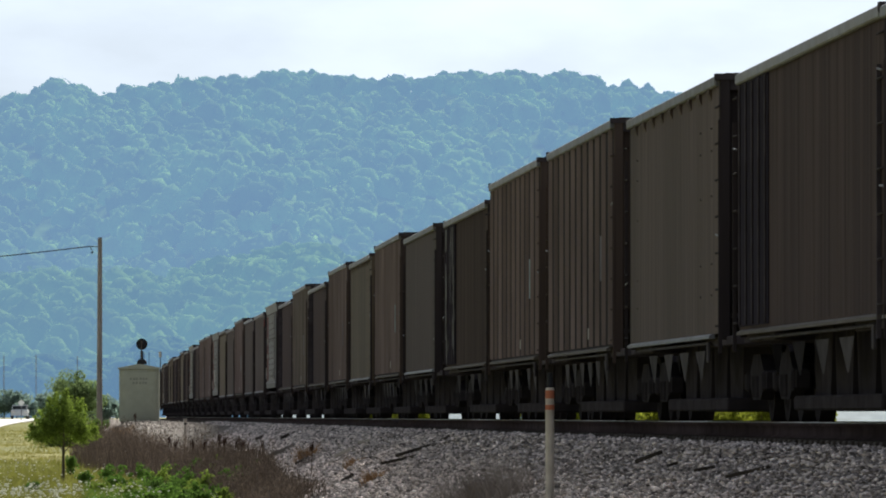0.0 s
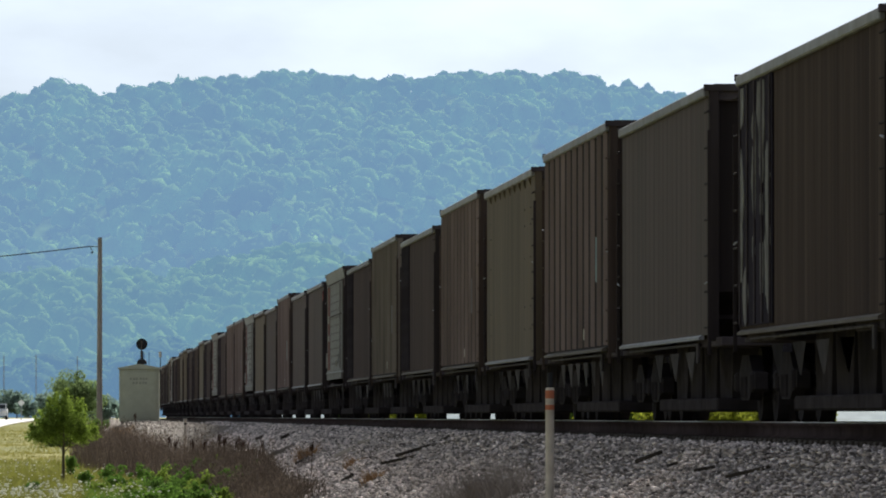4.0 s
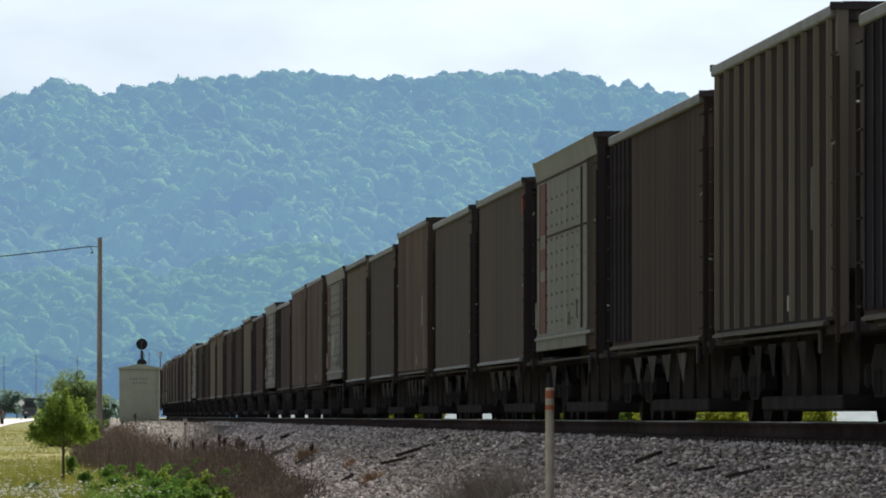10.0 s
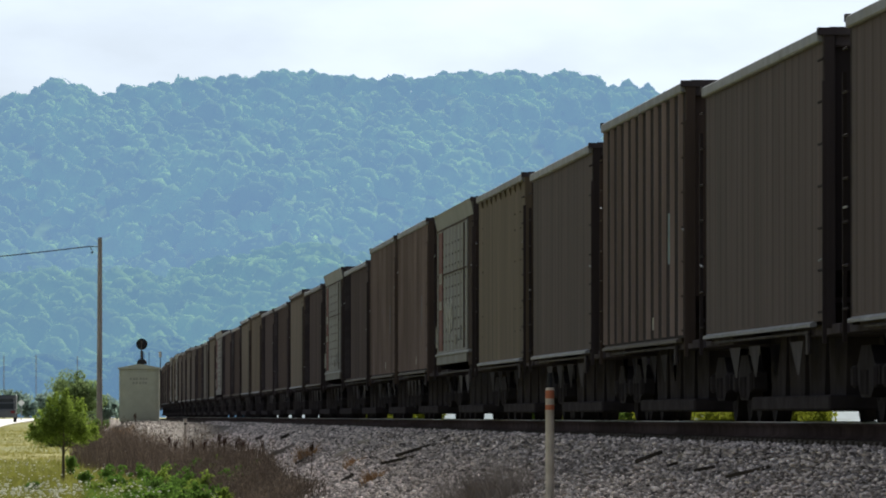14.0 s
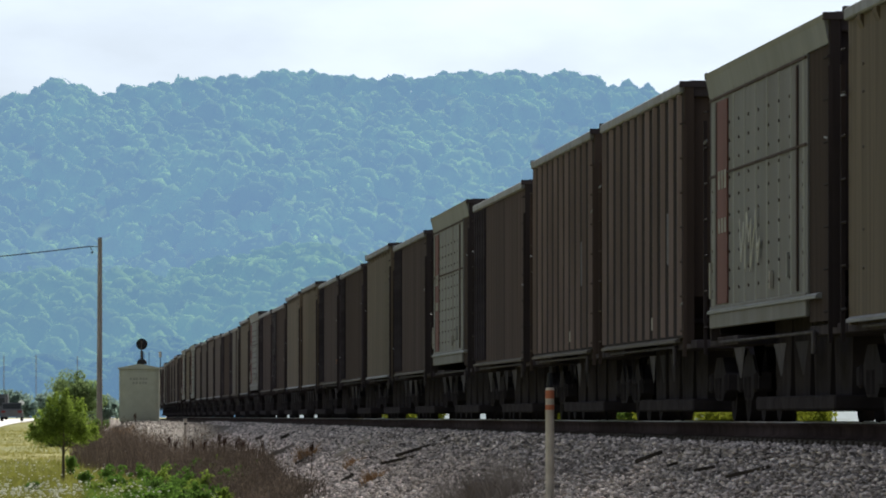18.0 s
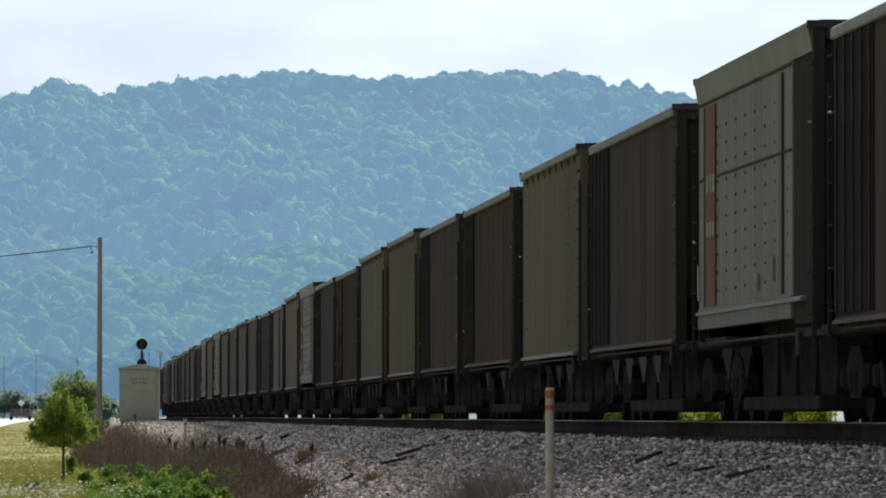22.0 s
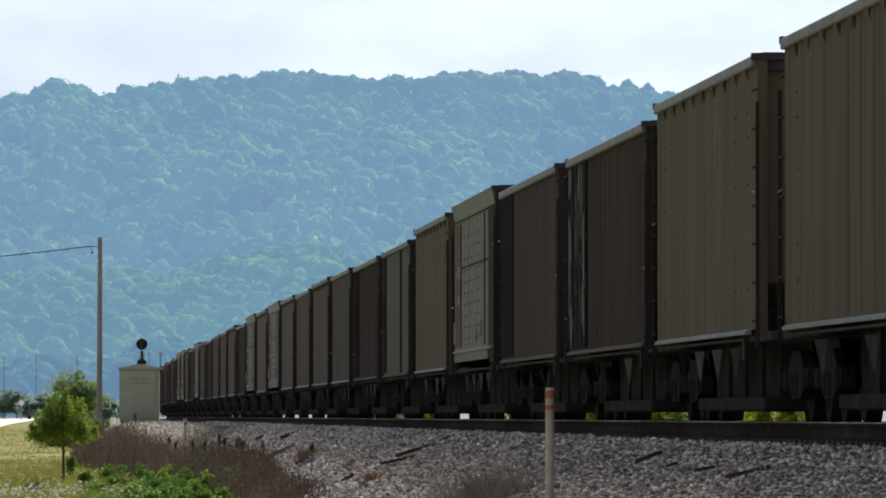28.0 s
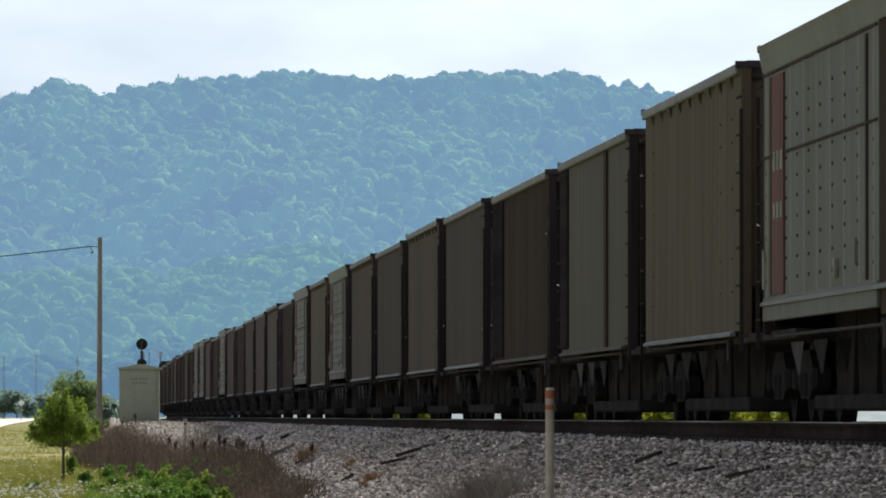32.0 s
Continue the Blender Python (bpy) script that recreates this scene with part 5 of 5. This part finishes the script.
# ---- sheds beyond the line, made up for the pale patches there ----
WHITE_ROOF = material("white_roof_metal", (0.21, 0.285, 0.335), 0.7, 0.2, 1.5, (0.16, 0.24, 0.29), 0.7, 0.8)
for px0, px1, d in ((1474, 2000, 260), (780, 905, 520), (470, 652, 760)):
    x0, x1 = (px0 - 784) * d / 13200, (px1 - 784) * d / 13200
    shed = new("shed")
    shed.location = ((x0 + x1) / 2, d + 5, -0.6)
    w = (x1 - x0) / 2
    part("wall", cube(-w, w, -4.7, 4.7, -0.1, 0.35), paint["alu"], shed)
    part("roof", prism(bmesh.new(), [(-5.0, 0.25), (-5.0, 0.31), (0, 2.1), (5.0, 0.31), (5.0, 0.25), (0, 2.02)], "x", -w, w), WHITE_ROOF, shed, "white sheet metal roof")
    tagged(shed, "made-up low shed with a white metal roof, for a pale patch beyond the track", "shed")


# ---- traffic on the road ----
GLASS = material("tinted_car_glass", (0.03, 0.035, 0.04), 0.15, 0.1, 3)
TYRE = material("tyre_rubber", (0.02, 0.02, 0.02), 0.9, 0.2, 8)
LAMP = material("lamp_lens", (0.75, 0.72, 0.68), 0.3, 0.1, 6)
TAIL = material("red_lamp_lens", (0.16, 0.02, 0.02), 0.3, 0.1, 6)


def vehicle(name, mat, length, height, label, cargo=False):
    c = new(name)
    L = length / 2
    part("body", prism(bmesh.new(), [(-L, 0.35), (-L, 0.85), (-L + 0.1, 0.95), (L - 0.15, 0.88), (L, 0.72), (L, 0.35)], "y", -0.88, 0.88), mat, c)
    hi = height
    cab = [(-L + 0.25, 0.93), (-L + 0.7, hi), (L * 0.35, hi), (L * 0.62, 0.9)] if not cargo else [(L * 0.45, 0.9), (L * 0.5, 2.1), (L * 0.8, 2.1), (L * 0.95, 1.2), (L * 0.95, 0.9)]
    part("cabin", prism(bmesh.new(), cab, "y", -0.78, 0.78), mat, c)
    if cargo:
        part("cargo_box", cube(-L, L * 0.42, -0.95, 0.95, 0.95, hi, 0.04), mat, c)
        part("windscreen", cube(L * 0.95 - 0.3, L * 0.95 + 0.02, -0.7, 0.7, 1.25, 1.95), GLASS, c)
    else:
        for x, w in ((-L + 0.42, 0.12), (L * 0.5, 0.16)):
            part("window", prism(bmesh.new(), [(x - w, 1.0), (x + w, 1.0), (x + w - 0.05, hi - 0.1), (x - w + 0.1, hi - 0.1)], "y", -0.70, 0.70), GLASS, c)
        for y in (-0.785, 0.785):
            part("side_window", cube(-L + 0.75, L * 0.35, y - 0.01, y + 0.01, 1.0, hi - 0.1), GLASS, c)
    for x in (-L * 0.62, L * 0.62):
        for y in (-0.8, 0.8):
            w = part("wheel", rod(bmesh.new(), (x, y - 0.1, 0.32), (x, y + 0.1, 0.32), 0.32, sides=16), TYRE, c)
            part("rim", rod(bmesh.new(), (x, y - 0.105, 0.32), (x, y + 0.105, 0.32), 0.2, sides=12), paint["alu"], w)
    for y in (-0.65, 0.65):
        part("headlight", cube(L - 0.03, L + 0.02, y - 0.18, y + 0.18, 0.62, 0.78), LAMP, c)
        part("tail_lamp", cube(-L - 0.02, -L + 0.02, y - 0.15, y + 0.15, 0.68, 0.85), TAIL, c)
    return tagged(c, label, "car" if not cargo else "truck")


CARWHITE = material("silver_white_car_paint", (0.6, 0.62, 0.64), 0.35, 0.05, 4)
CARDARK = material("dark_grey_car_paint", (0.11, 0.115, 0.125), 0.35, 0.05, 4)
CARSILVER = material("silver_car_paint", (0.42, 0.43, 0.43), 0.35, 0.05, 4)


def drive(s, p, away):
    x, y, t = line(s, p)
    return pose(float(x), float(y), float(field(y)) + 0.06, 0, 0, 90 - math.degrees(float(t)) + (0 if away else 180))


def drives(p, away, *rows_):
    return [(t, drive(s, p, away)) for t, s in rows_]


road_traffic = [
    (vehicle("car", CARWHITE, 4.5, 1.45, "small silver-white car coming along the road"),
     drives(16.0, False, (0, 708), (1, 672), (2, 650), (3, 630), (6, 578), (8, 515), (12, 400), (20, 220), (32, 60))),
    (vehicle("truck", CARDARK, 6.5, 2.3, "dark grey box truck coming along the road", True),
     drives(16.0, False, (0, 1050), (8, 835), (10, 765), (12, 688), (14, 650), (17, 630), (18, 612), (20, 555), (32, 300))),
    (vehicle("car", CARDARK, 4.6, 1.5, "dark grey car driving away along the road"),
     drives(13.4, True, (0, 330), (8, 405), (10, 430), (12, 472), (13, 496), (14, 502), (17, 524), (19, 555), (21, 575), (23, 590), (25, 612), (28, 670), (32, 760))),
    (vehicle("car", CARSILVER, 4.7, 1.75, "silver sport utility car coming along the road"),
     drives(16.0, False, (0, 1300), (22, 800), (24, 745), (25, 712), (28, 570), (32, 430))),
]


# ---- movement ----
def travelled(t):
    return (1.0016 * t - 0.01827 * (t / 10) ** 2) * SCALE


def on_line(s, half=TRUCK):
    ax, ay, _ = line(s - half)
    bx, by, _ = line(s + half)
    return pose(float(ax + bx) / 2, float(ay + by) / 2, 0, 0, 0, math.degrees(math.atan2(ay - by, ax - bx)))


def motions():
    for thing, s in train:
        walk(thing, [(t, on_line(s - travelled(t))) for t in [0.8 * i for i in range(41)]])
    # all wheelsets roll alike
    first = wheelsets[0]
    walk(first, [(i / FPS, pose(0, 0, 0, 0, math.degrees(travelled(i / FPS) / 0.42), 0)) for i in range(0, 32 * FPS + 1)])
    act, slot = first.animation_data.action, first.animation_data.action_slot
    for ob in scene.objects:
        if ob.name.split(".")[0] == "wheelset" and ob != first:
            ob.rotation_mode = "QUATERNION"
            ob.animation_data_create()
            ob.animation_data.action = act
            ob.animation_data.action_slot = slot
    for thing, rows_ in road_traffic:
        walk(thing, rows_)


motions()
